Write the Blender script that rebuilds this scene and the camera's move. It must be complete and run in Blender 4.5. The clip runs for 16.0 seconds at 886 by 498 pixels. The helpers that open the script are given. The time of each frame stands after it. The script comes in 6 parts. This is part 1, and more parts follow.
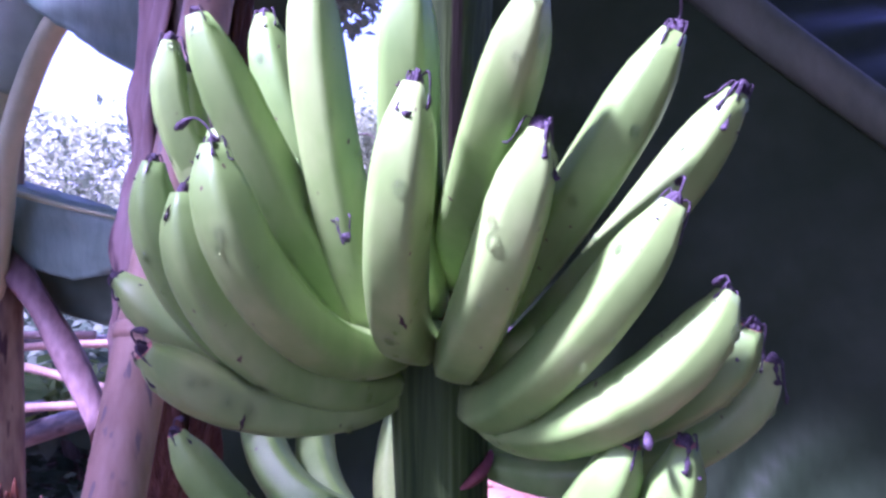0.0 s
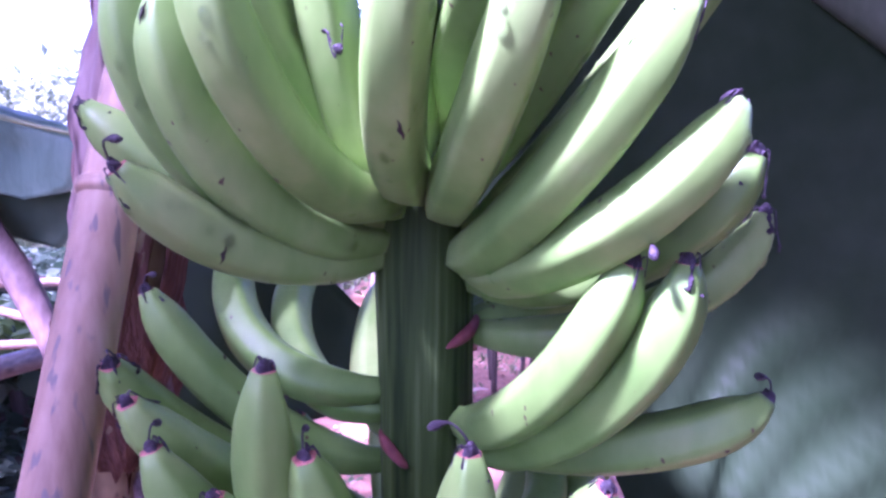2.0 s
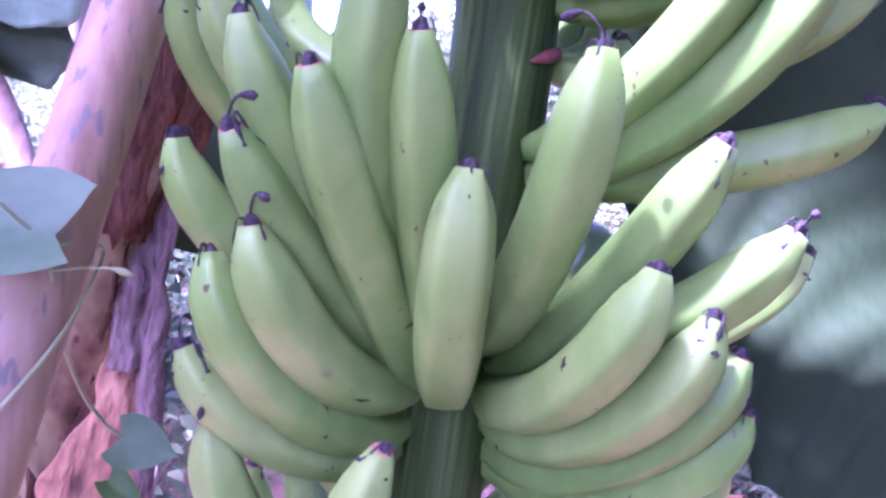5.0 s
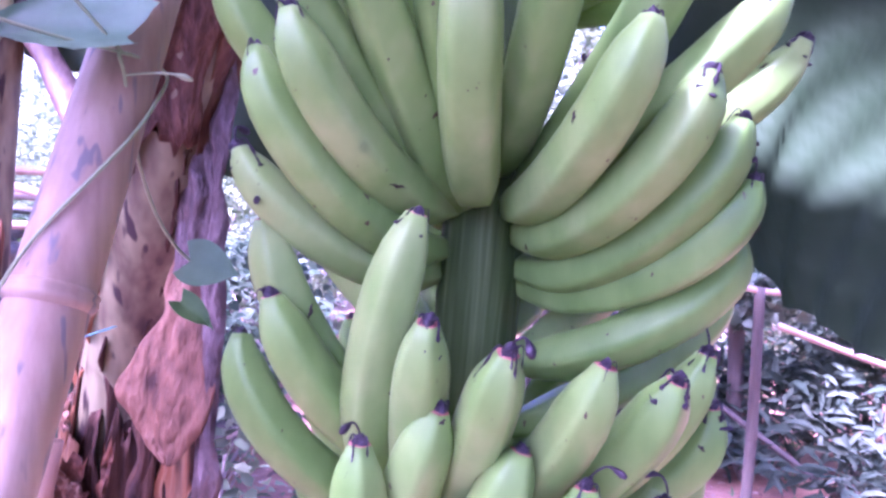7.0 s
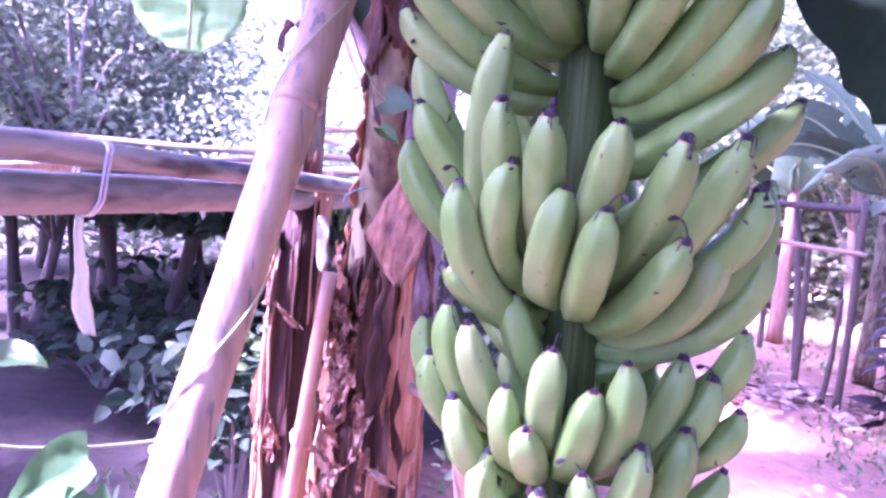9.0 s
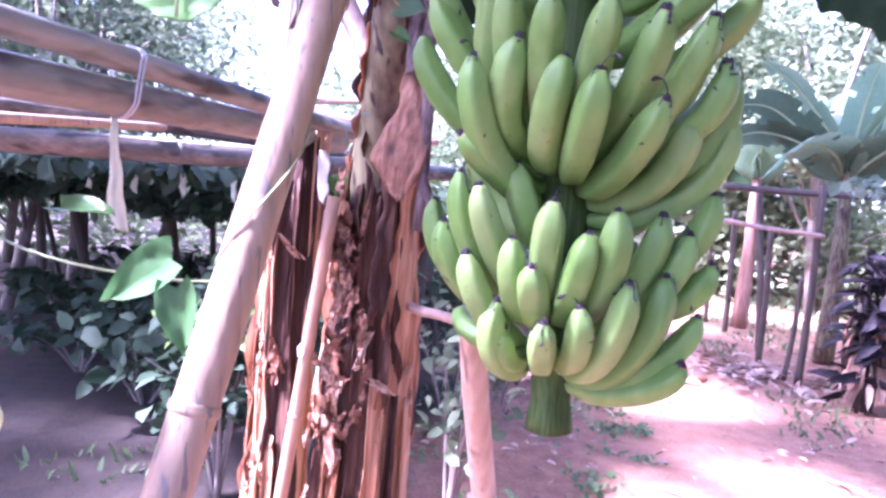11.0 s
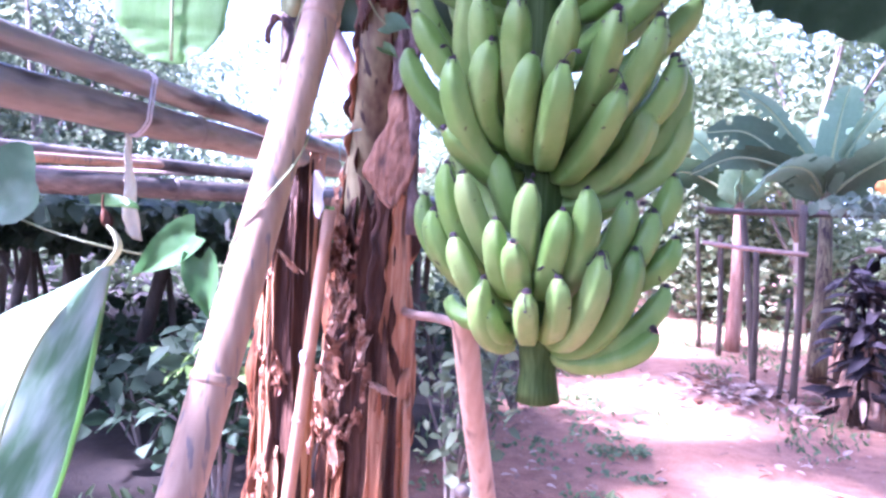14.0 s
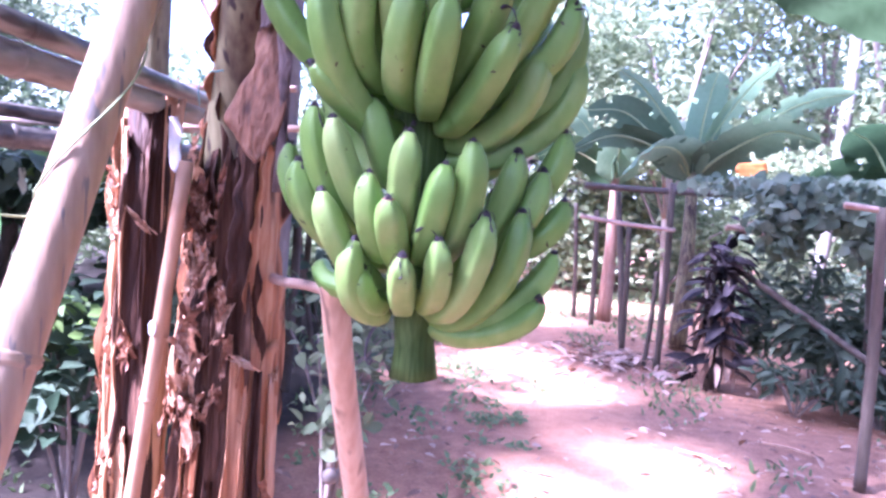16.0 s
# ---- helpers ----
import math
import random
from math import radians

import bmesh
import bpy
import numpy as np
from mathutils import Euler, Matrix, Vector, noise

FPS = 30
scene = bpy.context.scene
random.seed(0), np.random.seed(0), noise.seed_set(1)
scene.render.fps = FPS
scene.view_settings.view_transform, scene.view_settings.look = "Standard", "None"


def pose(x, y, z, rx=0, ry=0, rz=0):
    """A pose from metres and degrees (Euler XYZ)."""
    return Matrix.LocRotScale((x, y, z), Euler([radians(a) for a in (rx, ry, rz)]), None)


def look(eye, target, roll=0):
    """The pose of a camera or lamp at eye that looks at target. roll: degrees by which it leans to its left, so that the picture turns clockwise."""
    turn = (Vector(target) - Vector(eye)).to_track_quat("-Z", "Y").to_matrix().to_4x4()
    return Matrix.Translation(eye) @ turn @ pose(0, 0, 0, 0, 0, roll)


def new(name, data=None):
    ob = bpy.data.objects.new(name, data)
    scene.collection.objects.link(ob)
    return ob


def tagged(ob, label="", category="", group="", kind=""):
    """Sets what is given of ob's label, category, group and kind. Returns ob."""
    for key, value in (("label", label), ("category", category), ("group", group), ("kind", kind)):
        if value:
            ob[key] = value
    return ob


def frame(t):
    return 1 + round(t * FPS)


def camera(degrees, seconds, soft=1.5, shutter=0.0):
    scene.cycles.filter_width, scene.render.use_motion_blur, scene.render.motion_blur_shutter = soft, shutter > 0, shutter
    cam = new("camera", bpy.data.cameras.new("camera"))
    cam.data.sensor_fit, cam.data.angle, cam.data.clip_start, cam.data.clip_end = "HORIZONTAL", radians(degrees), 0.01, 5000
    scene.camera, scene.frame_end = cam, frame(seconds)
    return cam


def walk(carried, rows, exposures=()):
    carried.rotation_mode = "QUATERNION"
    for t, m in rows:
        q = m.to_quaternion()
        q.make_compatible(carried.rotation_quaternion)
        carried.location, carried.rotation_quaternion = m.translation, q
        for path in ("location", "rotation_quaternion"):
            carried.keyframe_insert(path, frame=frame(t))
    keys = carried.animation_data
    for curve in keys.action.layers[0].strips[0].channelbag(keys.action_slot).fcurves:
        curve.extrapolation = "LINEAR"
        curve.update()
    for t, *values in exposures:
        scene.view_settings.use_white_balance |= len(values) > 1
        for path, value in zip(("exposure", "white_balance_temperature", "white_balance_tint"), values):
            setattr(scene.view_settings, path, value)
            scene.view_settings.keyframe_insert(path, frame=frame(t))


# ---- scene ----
cam = camera(66.7, 16.0, soft=2.8)
METRES, EYE, TILT, LEAN, TURN = 1.15, 1.95, 0.0, 0.0, 0.0
ROWS = [
    (0.0, 0.0, 0.0, 0.0, -0.0, 0.0, 0.0),
    (0.5, -0.0085, -0.001, -0.0147, -0.61, 0.35, -0.96),
    (1.0, -0.0014, -0.0056, -0.028, -1.0, 0.78, -0.86),
    (1.5, -0.0063, -0.004, -0.0473, -2.19, 0.25, -1.1),
    (2.0, -0.0163, 0.0141, -0.0662, -3.45, -2.89, -0.87),
    (2.5, -0.0307, 0.0171, -0.0863, -3.72, -2.82, -2.18),
    (3.0, -0.0341, 0.0132, -0.1064, -5.44, -1.9, -3.37),
    (3.5, -0.0396, 0.0158, -0.1343, -6.26, -2.71, -3.55),
    (3.8, -0.0641, 0.0060, -0.1628, -5.56, 1.11, -10.65),
    (4.0, -0.0749, 0.0182, -0.1915, -6.65, 1.72, -8.79),
    (4.5, -0.0683, 0.0369, -0.2283, -6.82, -0.75, -8.18),
    (4.7, -0.0669, 0.0401, -0.2320, -6.75, -2.36, -9.16),
    (6.8, -0.0480, 0.0004, -0.3334, -2.73, -0.05, -4.78),
    (7.0, -0.0432, -0.0003, -0.3509, -2.41, -0.58, -5.21),
    (7.5, -0.0038, -0.0084, -0.3725, 1.99, -1.4, -5.59),
    (8.0, 0.0521, -0.0455, -0.393, 8.15, -0.19, -7.42),
    (8.3, 0.0942, -0.0788, -0.4046, 14.21, 0.49, -5.82),
    (8.5, 0.1072, -0.1102, -0.4151, 15.64, 3.18, -4.9),
    (9.0, 0.1116, -0.1389, -0.4572, 22.33, -4.35, -5.47),
    (9.1, 0.1143, -0.1497, -0.4662, 23.34, -3.67, -6.50),
    (9.5, 0.1026, -0.1754, -0.4948, 22.96, -4.44, -9.36),
    (9.7, 0.1016, -0.1774, -0.5115, 22.39, -5.15, -8.84),
    (11.8, 0.1242, -0.2586, -0.5825, 18.74, -3.06, -3.70),
    (12.0, 0.1235, -0.2608, -0.5883, 18.53, -2.55, -3.56),
    (12.5, 0.1307, -0.2598, -0.5949, 19.97, -2.17, -2.32),
    (13.0, 0.1362, -0.2684, -0.6009, 22.3, -2.21, -2.83),
    (13.5, 0.145, -0.2797, -0.5993, 21.11, -1.4, -1.78),
    (14.0, 0.1438, -0.2894, -0.6171, 18.93, -0.53, -2.81),
    (14.5, 0.1364, -0.2683, -0.6288, 14.36, -0.76, -4.24),
    (15.0, 0.1346, -0.2336, -0.6372, 9.9, -0.6, -4.56),
    (15.5, 0.1296, -0.2256, -0.6384, 8.25, -1.18, -4.58),
    (16.0, 0.1352, -0.2102, -0.627, 9.26, -2.5, -4.35),
]
walk(cam, [(t, pose(0, 0, EYE, TILT, LEAN, TURN) @ pose(METRES * x, METRES * y, METRES * z, 90 + pitch, roll, yaw)) for t, x, y, z, yaw, pitch, roll in ROWS],
     [(0.0, 3.08, 4910, 91), (2.0, 3.62, 4850, 89), (3.5, 4.08, 4870, 88), (4.5, 4.28, 4890, 88), (7.0, 4.48, 4900, 89), (8.2, 4.53, 4890, 93), (9.0, 4.45, 4940, 96), (9.5, 4.32, 5090, 84), (12.0, 4.22, 4940, 56), (13.5, 4.24, 4890, 54), (14.5, 4.18, 4890, 54), (16.0, 4.05, 4950, 52)])

# ---- world and sun ----
world = bpy.data.worlds.new("world")
scene.world = world
world.use_nodes = True
wn, wl = world.node_tree.nodes, world.node_tree.links
sky = wn.new("ShaderNodeTexSky")
sky.sky_type, sky.sun_disc = "NISHITA", False
sky.sun_elevation, sky.sun_rotation = radians(50), radians(237)
sky.dust_density, sky.air_density = 3.0, 1.0
wn["Background"].inputs["Strength"].default_value = 0.080
wl.new(sky.outputs["Color"], wn["Background"].inputs["Color"])
sun_data = bpy.data.lights.new("sun", "SUN")
sun_data.energy, sun_data.angle, sun_data.color = 3.2, radians(6), (1.0, 0.94, 0.86)
sun = new("sun", sun_data)
sun.matrix_world = look((-4.7, -3.05, 6.7), (0, 0, 0))

# ---- materials ----


def ramp_material(name, colours, scale=8.0, rough=0.7, bump=0.3, fine=6.0, stretch=(1, 1, 1), translucent=0.0, spots=None, spot_scale=60.0, spot_size=0.16, island=0.0, metal=0.0, bump_distance=0.004, specular=0.4, spot_soft=0.03, vary=0.0, turn=0.0):
    """A surface whose colour wanders between the given ones at two scales, with fine relief."""
    m = bpy.data.materials.new(name)
    m.use_nodes = True
    n, l = m.node_tree.nodes, m.node_tree.links
    bsdf = n["Principled BSDF"]
    co = n.new("ShaderNodeTexCoord")
    mp = n.new("ShaderNodeMapping")
    mp.inputs["Scale"].default_value = stretch
    if turn:
        mp.vector_type = "TEXTURE"
        mp.inputs["Rotation"].default_value = (0, turn, 0)
        mp.inputs["Scale"].default_value = [1 / v for v in stretch]
    l.new(co.outputs["Object"], mp.inputs["Vector"])
    big, small = n.new("ShaderNodeTexNoise"), n.new("ShaderNodeTexNoise")
    big.inputs["Scale"].default_value, big.inputs["Detail"].default_value = scale, 4
    small.inputs["Scale"].default_value, small.inputs["Detail"].default_value = scale * fine, 3
    l.new(mp.outputs["Vector"], big.inputs["Vector"])
    l.new(mp.outputs["Vector"], small.inputs["Vector"])
    mix = n.new("ShaderNodeMix")
    mix.inputs["Factor"].default_value = 0.4
    l.new(big.outputs["Fac"], mix.inputs["A"])
    l.new(small.outputs["Fac"], mix.inputs["B"])
    value = mix.outputs["Result"]
    if vary:
        info = n.new("ShaderNodeObjectInfo")
        shift = n.new("ShaderNodeMath")
        shift.operation = "MULTIPLY_ADD"
        l.new(info.outputs["Random"], shift.inputs[0])
        shift.inputs[1].default_value = vary
        drop = n.new("ShaderNodeMath")
        drop.operation = "SUBTRACT"
        l.new(value, drop.inputs[0])
        drop.inputs[1].default_value = vary / 2
        l.new(drop.outputs[0], shift.inputs[2])
        value = shift.outputs[0]
    if island:
        geo = n.new("ShaderNodeNewGeometry")
        add = n.new("ShaderNodeMath")
        add.operation = "MULTIPLY_ADD"
        l.new(geo.outputs["Random Per Island"], add.inputs[0])
        add.inputs[1].default_value = island
        sub = n.new("ShaderNodeMath")
        sub.operation = "SUBTRACT"
        l.new(value, sub.inputs[0])
        sub.inputs[1].default_value = island / 2
        l.new(sub.outputs[0], add.inputs[2])
        value = add.outputs[0]
    ramp = n.new("ShaderNodeValToRGB")
    els = ramp.color_ramp.elements
    while len(els) < len(colours):
        els.new(0.5)
    for k, c in enumerate(colours):
        els[k].position = 0.3 + 0.4 * k / max(1, len(colours) - 1)
        els[k].color = (*c, 1)
    l.new(value, ramp.inputs["Fac"])
    colour = ramp.outputs["Color"]
    if spots:
        vor = n.new("ShaderNodeTexNoise")
        vor.inputs["Scale"].default_value, vor.inputs["Detail"].default_value = spot_scale, 2
        l.new(mp.outputs["Vector"], vor.inputs["Vector"])
        sr = n.new("ShaderNodeValToRGB")
        sr.color_ramp.elements[0].position, sr.color_ramp.elements[1].position = 0.5 + spot_size, 0.5 + spot_size + spot_soft
        l.new(vor.outputs["Fac"], sr.inputs["Fac"])
        sm = n.new("ShaderNodeMix")
        sm.data_type = "RGBA"
        l.new(sr.outputs["Color"], sm.inputs["Factor"])
        l.new(colour, sm.inputs["A"])
        sm.inputs["B"].default_value = (*spots, 1)
        colour = sm.outputs["Result"]
    l.new(colour, bsdf.inputs["Base Color"])
    bsdf.inputs["Roughness"].default_value = rough
    bsdf.inputs["Metallic"].default_value = metal
    bsdf.inputs["Specular IOR Level"].default_value = specular
    if bump:
        b = n.new("ShaderNodeBump")
        b.inputs["Strength"].default_value, b.inputs["Distance"].default_value = bump, bump_distance
        l.new(small.outputs["Fac"], b.inputs["Height"])
        l.new(b.outputs["Normal"], bsdf.inputs["Normal"])
    if translucent:
        tr, ms = n.new("ShaderNodeBsdfTranslucent"), n.new("ShaderNodeMixShader")
        l.new(colour, tr.inputs["Color"])
        ms.inputs["Fac"].default_value = translucent
        l.new(bsdf.outputs[0], ms.inputs[1])
        l.new(tr.outputs[0], ms.inputs[2])
        l.new(ms.outputs[0], n["Material Output"].inputs["Surface"])
    return m


BANANA = ramp_material("banana_peel", [(0.102, 0.212, 0.037), (0.168, 0.294, 0.063), (0.265, 0.37, 0.112)], 9, 0.45, 0.05, 5, (1, 1, 0.5), spots=(0.08, 0.06, 0.03), spot_scale=150, spot_size=0.225, vary=0.14, specular=0.37)
TIP = ramp_material("banana_tip", [(0.10, 0.03, 0.03), (0.42, 0.15, 0.12), (0.55, 0.30, 0.22)], 160, 0.8, 0.5)
FLOWER = ramp_material("dried_flower", [(0.010, 0.007, 0.010), (0.035, 0.026, 0.036), (0.12, 0.10, 0.13)], 160, 0.7, 0.5)
SCARRED = ramp_material("dark_scar", [(0.02, 0.015, 0.012), (0.06, 0.04, 0.03)], 90, 0.8, 0.3)
STALK = ramp_material("fruit_stalk", [(0.013, 0.030, 0.007), (0.040, 0.074, 0.016), (0.10, 0.15, 0.045)], 55, 0.6, 0.3, 4, (1, 1, 0.035), spots=(0.06, 0.05, 0.035), spot_scale=50, spot_size=0.16, specular=0.12)
BRACT = ramp_material("bract_scar", [(0.12, 0.025, 0.03), (0.22, 0.07, 0.055)], 40, 0.7, 0.3)
BAMBOO = ramp_material("aged_bamboo", [(0.23, 0.145, 0.092), (0.365, 0.248, 0.165), (0.47, 0.345, 0.245)], 14, 0.45, 0.25, 6, (1.3, 1.3, 0.22), spots=(0.19, 0.160, 0.142), spot_scale=75, spot_size=0.10, spot_soft=0.06, specular=0.3)
STAKE = ramp_material("thin_orange_stake", [(0.30, 0.155, 0.085), (0.44, 0.255, 0.155), (0.56, 0.37, 0.25)], 14, 0.5, 0.2, 5, (1, 1, 0.3))
BAMBOO_DARK = ramp_material("weathered_bamboo", [(0.056, 0.050, 0.044), (0.115, 0.103, 0.090), (0.23, 0.205, 0.18)], 16, 0.45, 0.35, 5, (1, 0.25, 1), spots=(0.032, 0.028, 0.027), spot_scale=24, spot_size=0.06, spot_soft=0.10)
BEAM = ramp_material("mottled_bamboo", [(0.125, 0.118, 0.098), (0.24, 0.228, 0.19), (0.38, 0.36, 0.305)], 13, 0.42, 0.3, 5, (1, 0.25, 1), spots=(0.075, 0.066, 0.056), spot_scale=26, spot_size=0.08, spot_soft=0.09)
PROPWOOD = ramp_material("reddish_prop_wood", [(0.30, 0.160, 0.10), (0.46, 0.285, 0.19), (0.60, 0.42, 0.305)], 14, 0.6, 0.5, 6, (1, 1, 0.12), spots=(0.17, 0.10, 0.07), spot_scale=38, spot_size=0.09, spot_soft=0.10, bump_distance=0.006)
STICK = ramp_material("peeled_stick", [(0.32, 0.21, 0.165), (0.47, 0.34, 0.27)], 18, 0.6, 0.25, 5, (1, 1, 0.15))
POST = ramp_material("weathered_post", [(0.048, 0.038, 0.030), (0.12, 0.094, 0.073)], 15, 0.8, 0.4, 5, (1, 1, 0.15))
SHEATH = ramp_material("dry_leaf_sheath", [(0.044, 0.016, 0.009), (0.18, 0.070, 0.032), (0.36, 0.165, 0.080), (0.53, 0.32, 0.185)], 13, 0.5, 0.7, 6, (1.4, 1.4, 0.12), vary=0.30, bump_distance=0.008, spots=(0.028, 0.011, 0.007), spot_scale=20, spot_size=0.08, spot_soft=0.10, specular=0.15)
SHEATH_DARK = ramp_material("dark_leaf_sheath", [(0.014, 0.007, 0.006), (0.050, 0.024, 0.017), (0.135, 0.070, 0.044)], 18, 0.6, 0.8, 5, (1.4, 1.4, 0.16), vary=0.14, bump_distance=0.008, specular=0.12)
SHEATH_TAN = ramp_material("tan_leaf_sheath", [(0.22, 0.090, 0.044), (0.43, 0.225, 0.122), (0.60, 0.385, 0.24)], 10, 0.5, 0.6, 7, (1.4, 1.4, 0.10), vary=0.14, bump_distance=0.006, spots=(0.085, 0.030, 0.016), spot_scale=22, spot_size=0.11, spot_soft=0.08, specular=0.2)
PETIOLE = ramp_material("dried_petiole", [(0.06, 0.036, 0.032), (0.14, 0.093, 0.083), (0.23, 0.165, 0.148)], 16, 0.6, 0.5, 5, (1, 1, 0.25))
LILAC = ramp_material("lilac_sheath", [(0.15, 0.095, 0.083), (0.36, 0.25, 0.215), (0.53, 0.40, 0.35)], 14, 0.55, 0.5, 5, (1.2, 1.2, 0.25), spots=(0.08, 0.05, 0.046), spot_scale=30, spot_size=0.08, spot_soft=0.08, bump_distance=0.006, specular=0.2)
SCRAP = ramp_material("peeling_scrap", [(0.12, 0.042, 0.022), (0.30, 0.135, 0.075), (0.58, 0.38, 0.26)], 30, 0.5, 0.5, 4, vary=0.40, translucent=0.1, specular=0.35)
STEM = ramp_material("banana_stem", [(0.020, 0.011, 0.009), (0.055, 0.031, 0.020), (0.115, 0.090, 0.048), (0.19, 0.165, 0.085), (0.245, 0.22, 0.12)], 11, 0.5, 0.3, 4, (1, 1, 0.25), spots=(0.030, 0.016, 0.015), spot_scale=40, spot_size=0.09, spot_soft=0.05)
DRYLEAF = ramp_material("dry_leaf", [(0.09, 0.041, 0.024), (0.19, 0.094, 0.056), (0.30, 0.165, 0.102)], 22, 0.65, 0.9, 4, (1, 1, 0.4), bump_distance=0.012, spots=(0.05, 0.024, 0.017), spot_scale=24, spot_size=0.09, spot_soft=0.10, specular=0.2)
DRYGREY = ramp_material("grey_dry_leaf", [(0.055, 0.037, 0.034), (0.125, 0.090, 0.084), (0.235, 0.18, 0.17)], 26, 0.65, 0.9, 4, (1, 1, 0.4), bump_distance=0.012, spots=(0.035, 0.022, 0.022), spot_scale=34, spot_size=0.10, spot_soft=0.10, specular=0.2)
CORD = ramp_material("teal_cord", [(0.10, 0.30, 0.33), (0.18, 0.42, 0.44)], 80, 0.7, 0.2)
LEAF = ramp_material("banana_leaf", [(0.024, 0.052, 0.024), (0.045, 0.085, 0.038)], 5, 0.5, 0.12, 6, translucent=0.45, specular=0.2)
CROWN_SHADE = ramp_material("shading_crown_leaf", [(0.018, 0.042, 0.018), (0.032, 0.065, 0.028)], 5, 0.5, 0.12, 6, translucent=0.12, specular=0.2)
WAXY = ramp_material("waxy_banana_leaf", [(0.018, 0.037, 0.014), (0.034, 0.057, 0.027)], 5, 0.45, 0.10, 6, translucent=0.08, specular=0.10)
TENDER = ramp_material("tender_leaf", [(0.26, 0.48, 0.16), (0.36, 0.58, 0.24)], 6, 0.45, 0.1, 6, (6, 6, 1), translucent=0.65)
LEAF_BLUE = ramp_material("bluish_leaf_underside", [(0.15, 0.29, 0.20), (0.23, 0.385, 0.28)], 4, 0.45, 0.12, 6, (8, 8, 1), translucent=0.25)
VINE_PALE = ramp_material("pale_vine_leaf", [(0.10, 0.21, 0.115), (0.15, 0.28, 0.165)], 20, 0.4, 0.15, 4, translucent=0.4)
LEAF_PALE = ramp_material("waxy_leaf_underside", [(0.14, 0.24, 0.13), (0.22, 0.33, 0.20)], 4, 0.5, 0.12, 6, translucent=0.35)
LEAF_MID = ramp_material("green_banana_leaf", [(0.065, 0.115, 0.062), (0.105, 0.165, 0.095)], 4, 0.5, 0.12, 6, translucent=0.35, specular=0.3)
MIDRIB = ramp_material("leaf_midrib", [(0.28, 0.36, 0.17), (0.36, 0.43, 0.22)], 12, 0.5, 0.1)
MIDRIB_GREY = ramp_material("grey_midrib", [(0.09, 0.125, 0.07), (0.15, 0.18, 0.11)], 20, 0.6, 0.15, 5, (1, 1, 0.4), specular=0.12)
TENDRIL = ramp_material("vine_tendril", [(0.24, 0.30, 0.14), (0.34, 0.40, 0.22)], 40, 0.5, 0.1)
VINE = ramp_material("vine_leaf", [(0.055, 0.145, 0.042), (0.10, 0.21, 0.075)], 20, 0.32, 0.15, 4, translucent=0.35)
VARIEGATED = ramp_material("pale_leaf", [(0.09, 0.21, 0.085), (0.14, 0.275, 0.13), (0.36, 0.48, 0.36), (0.56, 0.64, 0.55), (0.61, 0.68, 0.60)], 7, 0.35, 0.1, 3, (8, 8, 0.5), translucent=0.25, turn=0.47)
PALE_TIP = ramp_material("yellowed_tip", [(0.42, 0.46, 0.22), (0.62, 0.60, 0.42)], 60, 0.5, 0.2, 4, translucent=0.3)
# Paler than the leaves are: distant haze is put into the colour.
HAZED_FOLIAGE = ramp_material("hazed_foliage", [(0.12, 0.165, 0.085), (0.20, 0.255, 0.14), (0.30, 0.35, 0.215)], 0.7, 0.6, 0, 6, translucent=0.5, island=0.4, specular=0.2)
# Darker copy; the left trees' backlit shade is in its colour.
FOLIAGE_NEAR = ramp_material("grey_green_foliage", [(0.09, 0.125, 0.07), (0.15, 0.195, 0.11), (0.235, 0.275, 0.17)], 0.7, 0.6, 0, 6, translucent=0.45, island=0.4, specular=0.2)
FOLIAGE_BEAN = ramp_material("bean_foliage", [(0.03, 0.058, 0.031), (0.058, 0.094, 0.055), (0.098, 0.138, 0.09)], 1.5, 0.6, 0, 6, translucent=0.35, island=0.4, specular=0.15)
# Lightened copy of the bean leaves: haze and brighter light put into its colour.
BEAN_PALE = ramp_material("pale_bean_foliage", [(0.075, 0.115, 0.068), (0.13, 0.18, 0.115), (0.20, 0.25, 0.175)], 1.5, 0.6, 0, 6, translucent=0.35, island=0.4, specular=0.2)
YOUNG = ramp_material("young_bean_leaf", [(0.11, 0.19, 0.055), (0.20, 0.31, 0.09)], 3, 0.5, 0, 6, translucent=0.5, island=0.4, specular=0.2)
# Leaves of the unseen added trees, kept dark so they bounce little light.
BLOCKER_FOLIAGE = ramp_material("dark_blocker_foliage", [(0.022, 0.038, 0.022), (0.046, 0.068, 0.041), (0.08, 0.108, 0.068)], 1.5, 0.75, 0, 6, translucent=0.3, island=0.4, specular=0.1)
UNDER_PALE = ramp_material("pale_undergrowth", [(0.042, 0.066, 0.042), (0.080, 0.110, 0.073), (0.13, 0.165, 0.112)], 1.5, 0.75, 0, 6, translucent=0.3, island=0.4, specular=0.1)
PURPLE = ramp_material("purple_foliage", [(0.010, 0.009, 0.010), (0.022, 0.018, 0.021), (0.050, 0.041, 0.046)], 6, 0.5, 0, translucent=0.15, island=0.4, specular=0.15)
PALE_STEM = ramp_material("pale_banana_trunk", [(0.11, 0.055, 0.038), (0.27, 0.15, 0.105), (0.42, 0.28, 0.21)], 9, 0.8, 0.4, 5, (1.5, 1.5, 0.15))
BARK = ramp_material("bark", [(0.12, 0.10, 0.085), (0.26, 0.22, 0.19)], 9, 0.9, 0.5, 5, (1, 1, 0.3), bump_distance=0.01)
PALE_BARK = ramp_material("pale_bark", [(0.06, 0.056, 0.05), (0.15, 0.14, 0.125), (0.24, 0.225, 0.205)], 7, 0.85, 0.4, 5, (1, 1, 0.6))
